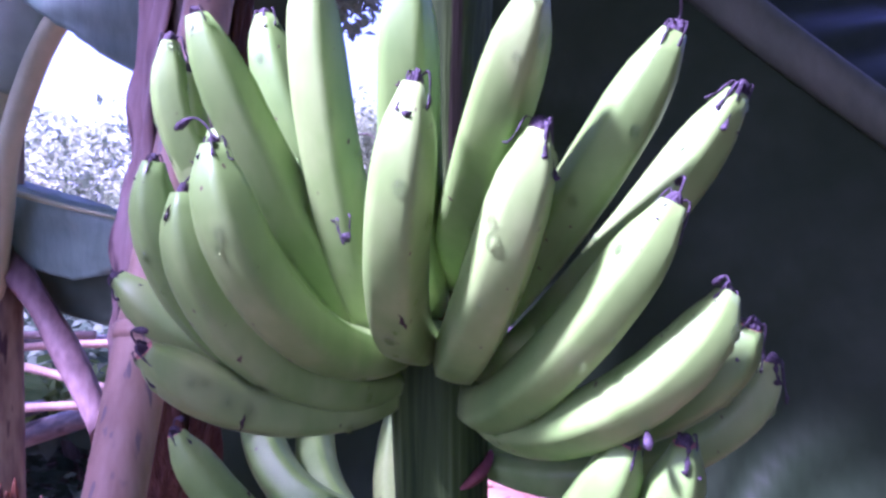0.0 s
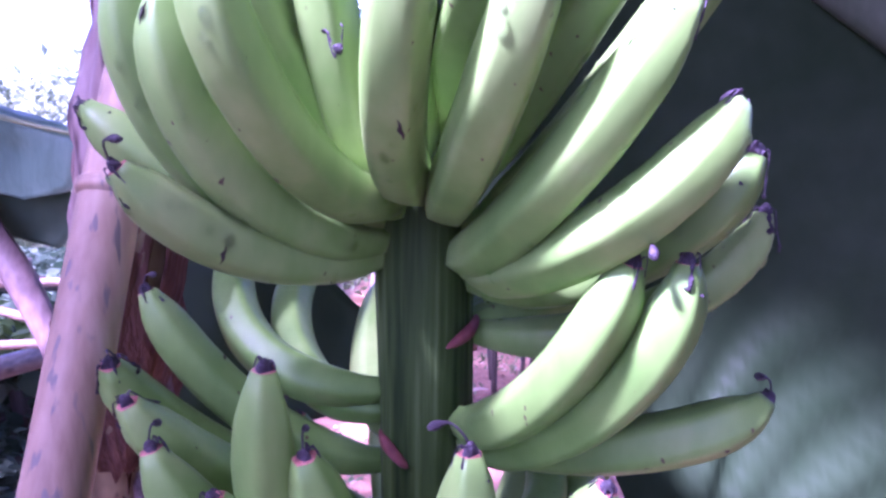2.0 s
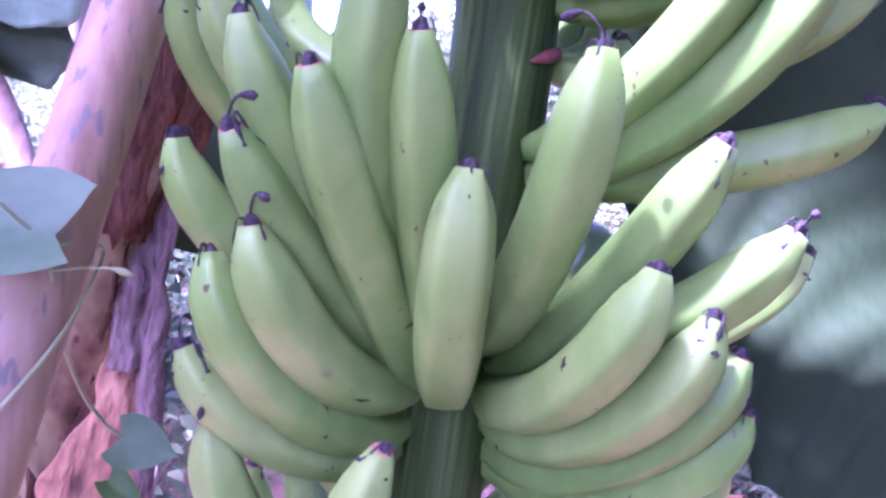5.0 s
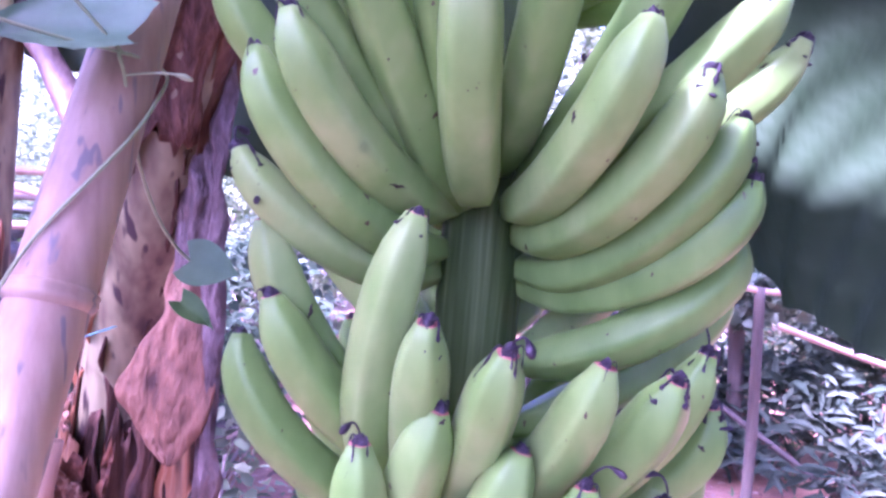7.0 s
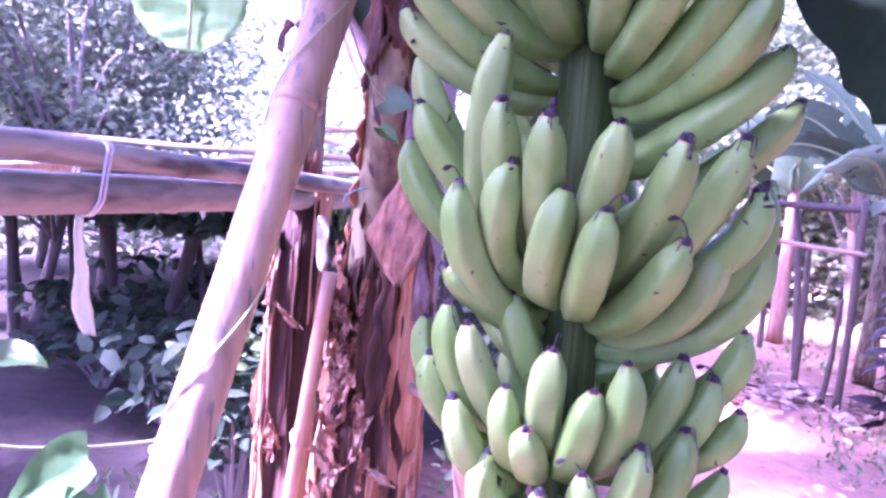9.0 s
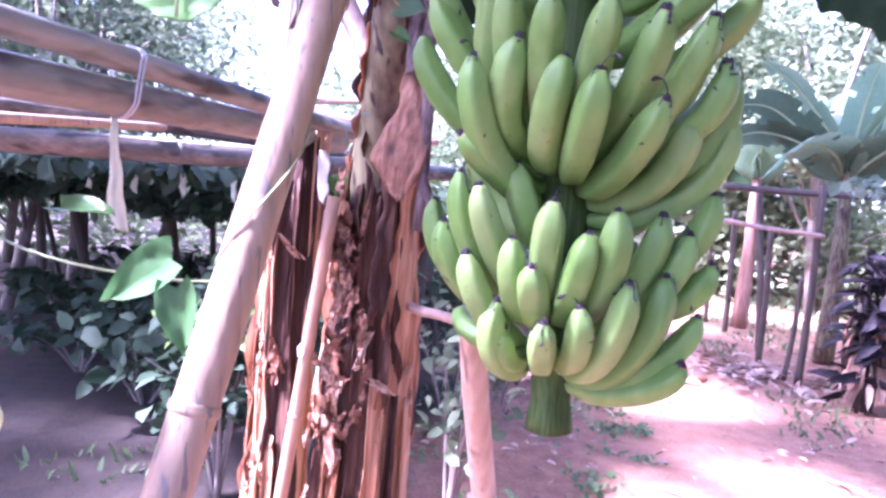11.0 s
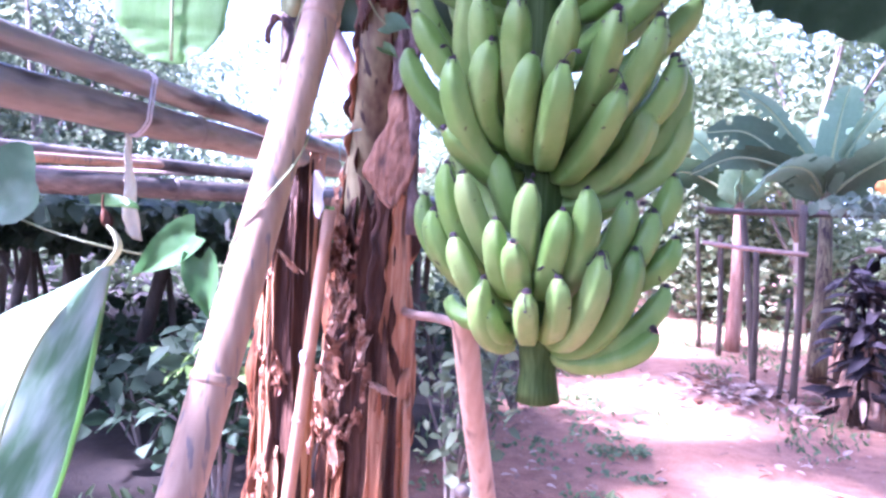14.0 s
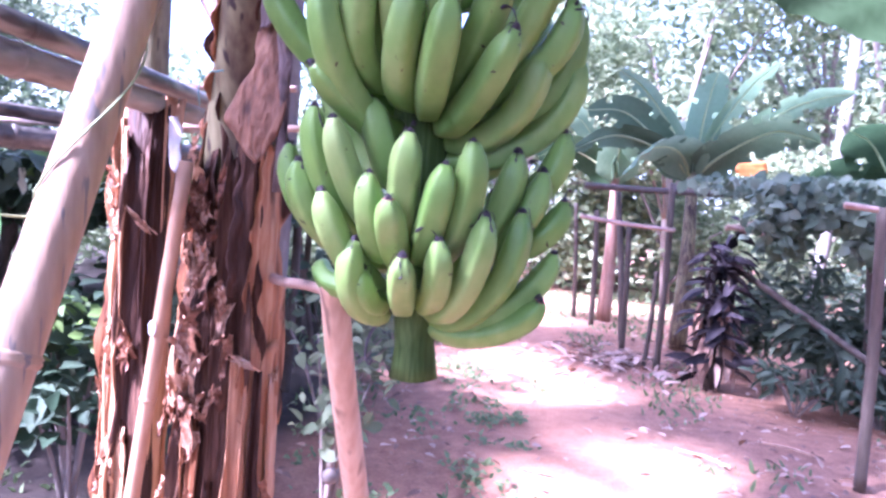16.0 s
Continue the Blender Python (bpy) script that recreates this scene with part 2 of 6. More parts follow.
CLOTH = ramp_material("pale_cloth", [(0.68, 0.70, 0.50), (0.84, 0.85, 0.68)], 20, 0.9, 0.2, translucent=0.25)
STRING = ramp_material("white_string", [(0.6, 0.6, 0.62), (0.75, 0.75, 0.78)], 80, 0.8, 0.2)
LITTER = ramp_material("leaf_litter", [(0.15, 0.085, 0.06), (0.32, 0.20, 0.145), (0.48, 0.36, 0.28)], 3, 0.85, 0, island=0.5)
GRASS = ramp_material("low_weeds", [(0.10, 0.155, 0.065), (0.19, 0.26, 0.115)], 3, 0.6, 0, translucent=0.3, island=0.4)
YELLOWING = ramp_material("yellowing_leaf", [(0.24, 0.30, 0.10), (0.40, 0.36, 0.12), (0.55, 0.30, 0.08)], 8, 0.5, 0.2, 4, (6, 6, 1), translucent=0.5)
ORANGE = ramp_material("yellowed_leaf", [(0.50, 0.16, 0.03), (0.60, 0.24, 0.06)], 20, 0.7, 0.1, translucent=0.2)


def water_material():
    m = bpy.data.materials.new("water")
    m.use_nodes = True
    bsdf = m.node_tree.nodes["Principled BSDF"]
    bsdf.inputs["Base Color"].default_value = (0.95, 0.98, 0.95, 1)
    bsdf.inputs["Roughness"].default_value = 0.03
    bsdf.inputs["Transmission Weight"].default_value = 1.0
    bsdf.inputs["IOR"].default_value = 1.33
    return m


WATER = water_material()


def soil_material():
    """Reddish trodden path between darker soil, with clods."""
    m = bpy.data.materials.new("soil")
    m.use_nodes = True
    n, l = m.node_tree.nodes, m.node_tree.links
    bsdf = n["Principled BSDF"]
    co, sep = n.new("ShaderNodeTexCoord"), n.new("ShaderNodeSeparateXYZ")
    l.new(co.outputs["Object"], sep.inputs[0])
    wob, clod, fine = n.new("ShaderNodeTexNoise"), n.new("ShaderNodeTexNoise"), n.new("ShaderNodeTexNoise")
    for node, sc, de in ((wob, 1.3, 5), (clod, 9, 6), (fine, 60, 4)):
        node.inputs["Scale"].default_value, node.inputs["Detail"].default_value = sc, de
        l.new(co.outputs["Object"], node.inputs["Vector"])

    def calc(op, a, b, c=None):
        k = n.new("ShaderNodeMath")
        k.operation = op
        for i, v in enumerate((a, b, c)):
            if v is None:
                continue
            if isinstance(v, (int, float)):
                k.inputs[i].default_value = v
            else:
                l.new(v, k.inputs[i])
        return k.outputs[0]

    # The path's middle line wanders a little to the left as it goes away.
    middle = calc("MULTIPLY_ADD", sep.outputs["Y"], -0.11, 0.78)
    off = calc("ABSOLUTE", calc("SUBTRACT", sep.outputs["X"], middle), 0.0)
    edge = calc("MULTIPLY_ADD", wob.outputs["Fac"], 0.9, off)
    mask = n.new("ShaderNodeMapRange")
    mask.interpolation_type = "SMOOTHSTEP"
    mask.inputs["From Min"].default_value, mask.inputs["From Max"].default_value = 1.15, 0.75
    l.new(edge, mask.inputs["Value"])

    def ramp(value, stops):
        r = n.new("ShaderNodeValToRGB")
        r.color_ramp.elements[0].position, r.color_ramp.elements[1].position = 0.35, 0.68
        r.color_ramp.elements[0].color, r.color_ramp.elements[1].color = (*stops[0], 1), (*stops[1], 1)
        l.new(value, r.inputs["Fac"])
        return r.outputs["Color"]

    grain = calc("MULTIPLY_ADD", fine.outputs["Fac"], 0.45, calc("MULTIPLY", clod.outputs["Fac"], 0.55))
    mix = n.new("ShaderNodeMix")
    mix.data_type = "RGBA"
    l.new(mask.outputs["Result"], mix.inputs["Factor"])
    l.new(ramp(grain, ((0.19, 0.088, 0.051), (0.385, 0.202, 0.124))), mix.inputs["A"])
    l.new(ramp(grain, ((0.30, 0.134, 0.073), (0.46, 0.238, 0.147))), mix.inputs["B"])
    # shade under the bean trellis and at y < 0, painted as darker soil
    soil_shade = n.new("ShaderNodeMapRange")
    soil_shade.interpolation_type = "SMOOTHSTEP"
    soil_shade.inputs["From Min"].default_value, soil_shade.inputs["From Max"].default_value = -0.55, -1.1
    l.new(calc("MINIMUM", calc("MULTIPLY_ADD", wob.outputs["Fac"], 0.5, sep.outputs["X"]), calc("MULTIPLY_ADD", wob.outputs["Fac"], 0.5, calc("SUBTRACT", sep.outputs["Y"], 1.0))), soil_shade.inputs["Value"])
    mix_soil_shade = n.new("ShaderNodeMix")
    mix_soil_shade.data_type = "RGBA"
    l.new(soil_shade.outputs["Result"], mix_soil_shade.inputs["Factor"])
    l.new(mix.outputs["Result"], mix_soil_shade.inputs["A"])
    l.new(ramp(grain, ((0.015, 0.011, 0.008), (0.052, 0.036, 0.026))), mix_soil_shade.inputs["B"])
    l.new(mix_soil_shade.outputs["Result"], bsdf.inputs["Base Color"])
    bsdf.inputs["Roughness"].default_value = 0.95
    b = n.new("ShaderNodeBump")
    b.inputs["Strength"].default_value, b.inputs["Distance"].default_value = 0.6, 0.02
    l.new(grain, b.inputs["Height"])
    l.new(b.outputs["Normal"], bsdf.inputs["Normal"])
    return m


SOIL = soil_material()

# ---- builders ----


def mesh_of(name, verts, faces, material, smooth=True):
    me = bpy.data.meshes.new(name)
    me.from_pydata([tuple(v) for v in verts], [], [tuple(f) for f in faces])
    me.materials.append(material)
    if smooth:
        me.polygons.foreach_set("use_smooth", [True] * len(me.polygons))
    me.update()
    return me


def part(name, data, parent, label="", kind=""):
    ob = new(name, data)
    ob.parent = parent
    return tagged(ob, label, kind=kind)


def thing(name, label, category, group="", kind="", at=(0, 0, 0)):
    ob = new(name)
    ob.location = at
    return tagged(ob, label, category, group, kind)


def bezier(p0, p1, p2, n):
    p0, p1, p2 = Vector(p0), Vector(p1), Vector(p2)
    return [(1 - u) ** 2 * p0 + 2 * u * (1 - u) * p1 + u * u * p2 for u in (k / n for k in range(n + 1))]


def smooth_line(points, per=6):
    """A Catmull-Rom line through the points."""
    pts = [Vector(p) for p in points]
    pts = [2 * pts[0] - pts[1], *pts, 2 * pts[-1] - pts[-2]]
    out = []
    for a, b, c, d in zip(pts, pts[1:], pts[2:], pts[3:]):
        for k in range(per):
            u = k / per
            out.append(0.5 * (2 * b + u * (c - a) + u * u * (2 * a - 5 * b + 4 * c - d) + u ** 3 * (3 * b - a - 3 * c + d)))
    return out + [pts[-2]]


def sweep(points, radii, sides=8, shape=None, close=True, up=None, verts=None, faces=None):
    """A tube along the points. shape: factors of the radius round the tube."""
    verts = [] if verts is None else verts
    faces = [] if faces is None else faces
    start, n = len(verts), len(points)
    side = None
    for k, p in enumerate(points):
        ahead = (points[min(k + 1, n - 1)] - points[max(k - 1, 0)]).normalized()
        if side is None:
            ref = Vector(up) if up else (Vector((0, 0, 1)) if abs(ahead.z) < 0.9 else Vector((1, 0, 0)))
            side = ahead.cross(ref).normalized()
        side = (side - ahead * side.dot(ahead)).normalized()
        over = ahead.cross(side)
        r = radii[k] if hasattr(radii, "__len__") else radii
        for s in range(sides):
            a = 2 * math.pi * s / sides
            f = r * (shape[s] if shape else 1)
            verts.append(p + (side * math.cos(a) + over * math.sin(a)) * f)
    for k in range(n - 1):
        for s in range(sides):
            a, b = start + k * sides + s, start + k * sides + (s + 1) % sides
            faces.append((a, b, b + sides, a + sides))
    if close:
        faces.append(tuple(start + s for s in reversed(range(sides))))
        faces.append(tuple(start + (n - 1) * sides + s for s in range(sides)))
    return verts, faces


LEAF_OUTLINE = ((0, 0, 0), (0.28, 0.5, 0.10), (0.66, 0.40, 0.06), (1.0, 0, -0.10), (0.66, -0.40, 0.06), (0.28, -0.5, 0.10), (0.5, 0, 0.02))


def leaf_cloud(name, places, directions, normals, sizes, material, width=0.5, plain=False):
    """Many small folded leaves in one mesh: arrays of base, way and facing, one of each a leaf."""
    n = len(places)
    d = directions / (np.linalg.norm(directions, axis=1, keepdims=True) + 1e-9)
    side = np.cross(d, normals)
    side /= np.linalg.norm(side, axis=1, keepdims=True) + 1e-9
    nor = np.cross(side, d)
    s = sizes[:, None]
    if plain:
        outline, faces = ((0, 0, 0), (0.45, 0.5, 0.10), (1.0, 0, -0.08), (0.45, -0.5, 0.10)), np.array([(0, 2, 1), (0, 3, 2)])
    else:
        outline, faces = LEAF_OUTLINE, np.array([(0, 6, 1), (1, 6, 2), (2, 6, 3), (3, 6, 4), (4, 6, 5), (5, 6, 0)])
    v = np.stack([places + s * (a * d + b * width * side + c * nor) for a, b, c in outline], 1).reshape(-1, 3)
    f = (faces[None] + len(outline) * np.arange(n)[:, None, None]).reshape(-1, 3)
    me = bpy.data.meshes.new(name)
    me.vertices.add(len(v))
    me.vertices.foreach_set("co", v.ravel())
    me.loops.add(f.size)
    me.loops.foreach_set("vertex_index", f.ravel())
    me.polygons.add(len(f))
    me.polygons.foreach_set("loop_start", np.arange(0, f.size, 3))
    me.update(calc_edges=True)
    me.materials.append(material)
    return me


def scattered(rng, n, boxes, size, material, name, droop=0.3, width=0.55, face=(0, 0, 1), plain=False):
    """Leaves in soft-edged blobs: boxes of (centre, half sizes)."""
    share = np.array([np.prod(h) ** 0.67 for _, h in boxes])
    pick = rng.choice(len(boxes), n, p=share / share.sum())
    c, h = np.array([b[0] for b in boxes])[pick], np.array([b[1] for b in boxes])[pick]
    way = rng.normal(size=(n, 3))
    way /= np.linalg.norm(way, axis=1, keepdims=True)
    places = c + h * way * rng.uniform(0.45, 1.05, (n, 1))
    d = rng.normal(size=(n, 3)) * (1, 1, 0.5) + (0, 0, -droop)
    nor = rng.normal(size=(n, 3)) * 0.6 + np.array(face) + way * 0.5
    return leaf_cloud(name, places, d, nor, size * rng.uniform(0.6, 1.3, n), material, width, plain)


def pole(name, points, radius, material, label, category, nodes=(), group="", sides=14, node_gain=1.13):
    """A bamboo pole: its cane as one part, each ring as another."""
    top = thing(name, label, category, group)
    pts = smooth_line(points, 8)
    lengths = [0.0]
    for a, b in zip(pts, pts[1:]):
        lengths.append(lengths[-1] + (b - a).length)
    rad = [radius * (1.05 - 0.1 * x / lengths[-1]) * (1 + 0.03 * noise.noise(p * 6)) for x, p in zip(lengths, pts)]
    part("cane", mesh_of("cane", *sweep(pts, rad, sides), material), top)
    for at in nodes:
        d = at * lengths[-1]
        k = max(i for i in range(len(pts) - 1) if lengths[i] <= d)
        p = pts[k].lerp(pts[k + 1], (d - lengths[k]) / (lengths[k + 1] - lengths[k]))
        w = (pts[k + 1] - pts[k]).normalized()
        ring = [p + w * (radius * q) for q in (-0.35, -0.14, 0.0, 0.10, 0.2, 0.42)]
        part("node_ring", mesh_of("node_ring", *sweep(ring, [radius * g for g in (0.9, node_gain * 0.96, node_gain, node_gain * 0.95, node_gain, 0.9)], sides), material), top)
    return top


def banana_leaf(name, midrib, half, material, parent, fold=0.35, droop=0.25, tears=0, seed=0, rib=0.012, n=28, m=8, twist=0.0, sides=(1, -1)):
    """A blade in two halves either side of a midrib, pleated along its side veins, with tears at the edge."""
    rng = random.Random(seed)
    pts = smooth_line(midrib, max(3, n // (len(midrib) - 1)))
    count = len(pts)
    verts, faces = [], []
    for sgn in sides:
        start = len(verts)
        cuts = {rng.randrange(4, count - 3): rng.uniform(0.2, 0.75) for _ in range(tears)}
        rows, k = [], 0
        for k, p in enumerate(pts):
            u = k / (count - 1)
            ahead = (pts[min(k + 1, count - 1)] - pts[max(k - 1, 0)]).normalized()
            side = ahead.cross(Vector((0, 0, 1)))
            side = side.normalized() if side.length > 0.05 else Vector((1, 0, 0))
            side = Matrix.Rotation(twist, 3, ahead) @ side
            nor = side.cross(ahead).normalized()
            w = half * (min(1, (u + 0.02) * 7) ** 0.6) * (max(0.0, 1 - u ** 5) ** 0.7 if u > 0.3 else 1) + 0.002
            row = []
            for j in range(m + 1):
                v = j / m
                out = side * sgn * w * v * math.cos(fold) + nor * w * (v * math.sin(fold) - droop * v * v)
                out += ahead * w * 0.22 * v + nor * (0.012 * v * (1 if k % 2 else -1) * half + 0.05 * half * noise.noise(p * 5 + Vector((v, sgn, seed))))
                row.append(p + out)
            rows.append(row)
        for row in rows:
            verts.extend(row)
        for k in range(count - 1):
            for j in range(m):
                if k in cuts and j / m > cuts[k]:
                    continue
                a = start + k * (m + 1) + j
                faces.append((a, a + 1, a + m + 2, a + m + 1))
    blade = part("leaf_blade", mesh_of("leaf_blade", verts, faces, material), parent)
    part("midrib", mesh_of("midrib", *sweep([p - Vector((0, 0, rib * 0.3)) for p in pts], [rib * (1.1 - 0.9 * k / count) for k in range(count)], 7), MIDRIB), blade)
    return blade


# ---- ground ----
axis_x = np.sinh(np.linspace(-5.2, 5.2, 180)) * 3.2
xs, ys = np.meshgrid(axis_x, axis_x + 3)
zs = np.array([[0.035 * noise.noise((x * 1.7, y * 1.7, 0)) + 0.015 * noise.noise((x * 6, y * 6, 3)) if abs(x) < 14 and abs(y) < 20 else 0 for x, y in zip(rx, ry)] for rx, ry in zip(xs, ys)])
gv = np.stack([xs, ys, zs], -1).reshape(-1, 3)
gn = len(axis_x)
gf = [(r * gn + c, r * gn + c + 1, (r + 1) * gn + c + 1, (r + 1) * gn + c) for r in range(gn - 1) for c in range(gn - 1)]
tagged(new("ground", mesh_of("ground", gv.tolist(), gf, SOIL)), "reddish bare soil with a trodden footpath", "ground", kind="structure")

# ---- the banana bunch ----
AXIS = Vector((0.0, 0.495, 0))
bunch = thing("banana_bunch", "large hanging bunch of unripe green bananas on a thick stalk", "banana bunch", at=(0, 0, 0))
stalk_points = smooth_line([(-0.16, 0.74, 2.62), (-0.05, 0.55, 2.50), (0.0, 0.497, 2.28), (-0.008, 0.495, 2.0), (0.0, 0.495, 1.7), (0.0, 0.495, 1.4), (0.008, 0.50, 1.2), (0.012, 0.51, 1.048)], 8)
stalk_shape = [1 + 0.035 * math.cos(5 * 2 * math.pi * s / 30) + 0.02 * math.cos(11 * 2 * math.pi * s / 30) for s in range(30)]
part("stalk", mesh_of("stalk", *sweep(stalk_points, [float(np.interp(p.z, (1.05, 1.085, 1.2, 1.55, 1.9, 2.6), (0.0275, 0.0225, 0.029, 0.031, 0.036, 0.042))) for p in stalk_points], 30, stalk_shape), STALK), bunch, "ribbed dark green fruit stalk")

for zb, a0, a1, dz in ((1.723, -68, -22, -0.020), (1.785, 20, 85, 0.018), (1.90, -30, 20, 0.01), (1.45, 30, 80, 0.012)):
    arc = [AXIS + Vector((0.035 * math.sin(radians(a)), -0.035 * math.cos(radians(a)), zb + dz * (a - a0) / (a1 - a0))) for a in np.linspace(a0, a1, 9)]
    part("bract_scar", mesh_of("bract_scar", *sweep(arc, [0.001, 0.003, 0.004, 0.0045, 0.0045, 0.004, 0.0035, 0.003, 0.001], 7), BRACT), bunch, "dark red bract scar")


part("withered_bract", mesh_of("withered_bract", *sweep(smooth_line([(-0.012, 0.495, 1.122), (-0.026, 0.49, 1.111), (-0.037, 0.49, 1.094), (-0.041, 0.49, 1.072), (-0.036, 0.49, 1.060), (-0.032, 0.49, 1.066)], 5), [0.0026 - 0.00006 * k for k in range(26)], 7, shape=[1, 0.6, 0.8, 1.1, 0.6, 0.9, 0.7]), FLOWER), bunch, "withered dark bract")


def flower_mesh(seed):
    """A shrivelled flower: a small dark knot, withered lobes that droop over the tip, and at times the long style."""
    rng = random.Random(seed)
    verts, faces = [], []
    sweep([Vector((0, 0, -0.002)), Vector((0, 0, 0.001)), Vector((0.0006, 0, 0.004)), Vector((0.001, 0, 0.006))], [0.0042, 0.0046, 0.0034, 0.0014], 7, shape=[1, 0.8, 1.1, 0.7, 1, 1.2, 0.8], verts=verts, faces=faces)
    first = rng.uniform(0, 6.28)
    for k in range(rng.choice((3, 4, 5, 5))):
        a = first + k * 1.1 + rng.uniform(-0.5, 0.5)
        out = Vector((math.cos(a), math.sin(a), 0))
        side = Vector((-math.sin(a), math.cos(a), 0))
        ln, bend = rng.uniform(0.010, 0.022), rng.uniform(-0.006, 0.006)
        reach = rng.uniform(0.006, 0.010)
        pts = smooth_line([out * 0.002 + Vector((0, 0, 0.002)), out * reach * 0.7 + Vector((0, 0, rng.uniform(0.002, 0.006))), out * reach + side * bend * 0.5 + Vector((0, 0, -0.35 * ln)), out * (reach + rng.uniform(-0.002, 0.004)) + side * bend + Vector((0, 0, -0.75 * ln)), out * (reach + rng.uniform(0.0, 0.006)) + side * bend * rng.uniform(0, 2) + Vector((0, 0, -ln * rng.uniform(0.75, 1.0)))], 4)
        fat = rng.uniform(0.9, 1.9)
        sweep(pts, [0.0008 * fat * (0.75 + 0.55 * math.sin(q * 1.7 + seed) * math.sin(q * 0.6) + 0.5 * (q > len(pts) - 5)) for q in range(len(pts))], 5, shape=[1, 0.45, 0.8, 1.1, 0.45], verts=verts, faces=faces)
    if rng.random() < 0.5:
        # the long style with its knob
        a = rng.uniform(0, 6.28)
        out = Vector((math.cos(a), math.sin(a), 0))
        ln = rng.uniform(0.016, 0.028)
        pts = smooth_line([Vector((0, 0, 0.003)), out * ln * 0.15 + Vector((0, 0, ln * 0.45)), out * ln * 0.5 + Vector((0, 0, ln * 0.72)), out * ln + Vector((0, 0, ln * 0.55))], 4)
        sweep(pts, [0.0007] * (len(pts) - 4) + [0.0012, 0.0022, 0.0026, 0.0012], 6, verts=verts, faces=faces)
    return mesh_of("flower_remnant", verts, faces, FLOWER)


FLOWERS = [flower_mesh(k) for k in range(12)]
RIDGED = [0.36 + 0.64 * 1.07 * math.cos(math.pi / 5) / math.cos((2 * math.pi * s / 25) % (2 * math.pi / 5) - math.pi / 5) for s in range(25)]
PROFILE = ((0, 0.55), (0.06, 0.62), (0.14, 0.82), (0.24, 0.98), (0.5, 1.03), (0.72, 1.02), (0.84, 0.97), (0.91, 0.84), (0.955, 0.64), (0.98, 0.46), (1.0, 0.38))
pick = random.Random(5)


def round_axis(az, r, z):
    a = radians(az)
    return AXIS + Vector((r * math.sin(a), -r * math.cos(a), z))


def add_banana(rise, az_b, r_b, z_b, r_m, az_t, r_t, z_t, width):
    """A finger from the stalk by its elbow and its bowed back to its tip, each given by angle, distance from the axis and height."""
    az_s = az_b if abs(az_t) > 100 else max(-100, min(100, 1.5 * az_t))
    base, elbow, tip = round_axis(az_s, 0.028, z_b + rise), round_axis(az_b, r_b, z_b - 0.012), round_axis(az_t, r_t, z_t)
    bow = round_axis(az_t + 0.35 * (az_b - az_t), r_m, 0.5 * (z_t + z_b))
    pts = [(1 - u) ** 3 * base + 3 * u * (1 - u) ** 2 * elbow + 3 * u * u * (1 - u) * bow + u ** 3 * tip for u in (k / 26 for k in range(27))]
    lengths = [0.0]
    for p, q in zip(pts, pts[1:]):
        lengths.append(lengths[-1] + (q - p).length)
    radii = [width / 2 * pick.uniform(0.992, 1.008) * float(np.interp(x / lengths[-1], [p[0] for p in PROFILE], [p[1] for p in PROFILE])) for x in lengths]
    up = (tip - elbow).normalized().cross((elbow - base).normalized())
    verts, faces = sweep(pts, radii, 25, RIDGED, up=Matrix.Rotation(pick.random() * 0.5, 3, (tip - elbow).normalized()) @ up if up.length > 0.1 else None)
    skin = mesh_of("banana", verts, faces, BANANA)
    skin.materials.append(TIP)
    for poly in skin.polygons:
        if min(poly.vertices) >= 25 * 26 or (len(poly.vertices) > 4 and min(poly.vertices) > 0):
            poly.material_index = 1
    banana = part("banana", skin, bunch)
    way = (pts[-1] - pts[-2]).normalized()
    fl = part("flower_remnant", pick.choice(FLOWERS), banana, "shrivelled dark purple flower remnant")
    fl.matrix_basis = Matrix.Translation(tip) @ Matrix.Scale(pick.uniform(0.75, 1.1), 4) @ way.to_track_quat("Z", "Y").to_matrix().to_4x4() @ pose(0, 0, 0, 0, 0, pick.uniform(0, 360))
    return banana


def drop_mesh():
    """A flattened bead of water."""
    bm = bmesh.new()
    bmesh.ops.create_icosphere(bm, subdivisions=2, radius=1.0)
    bmesh.ops.transform(bm, matrix=Matrix.Diagonal((1.0, 1.3, 0.5, 1.0)), verts=bm.verts)
    me = bpy.data.meshes.new("water_drop")
    bm.to_mesh(me)
    bm.free()
    me.materials.append(WATER)
    me.polygons.foreach_set("use_smooth", [True] * len(me.polygons))
    return me


DROP = drop_mesh()
SCAR = mesh_of("scar", *sweep([Vector((0, -0.008, 0)), Vector((0.001, -0.004, 0.0004)), Vector((-0.0005, 0.0, 0.0006)), Vector((0.001, 0.004, 0.0004)), Vector((0, 0.008, 0))], [0.0003, 0.0013, 0.0020, 0.0011, 0.0002], 7), SCARRED)
wet = random.Random(77)


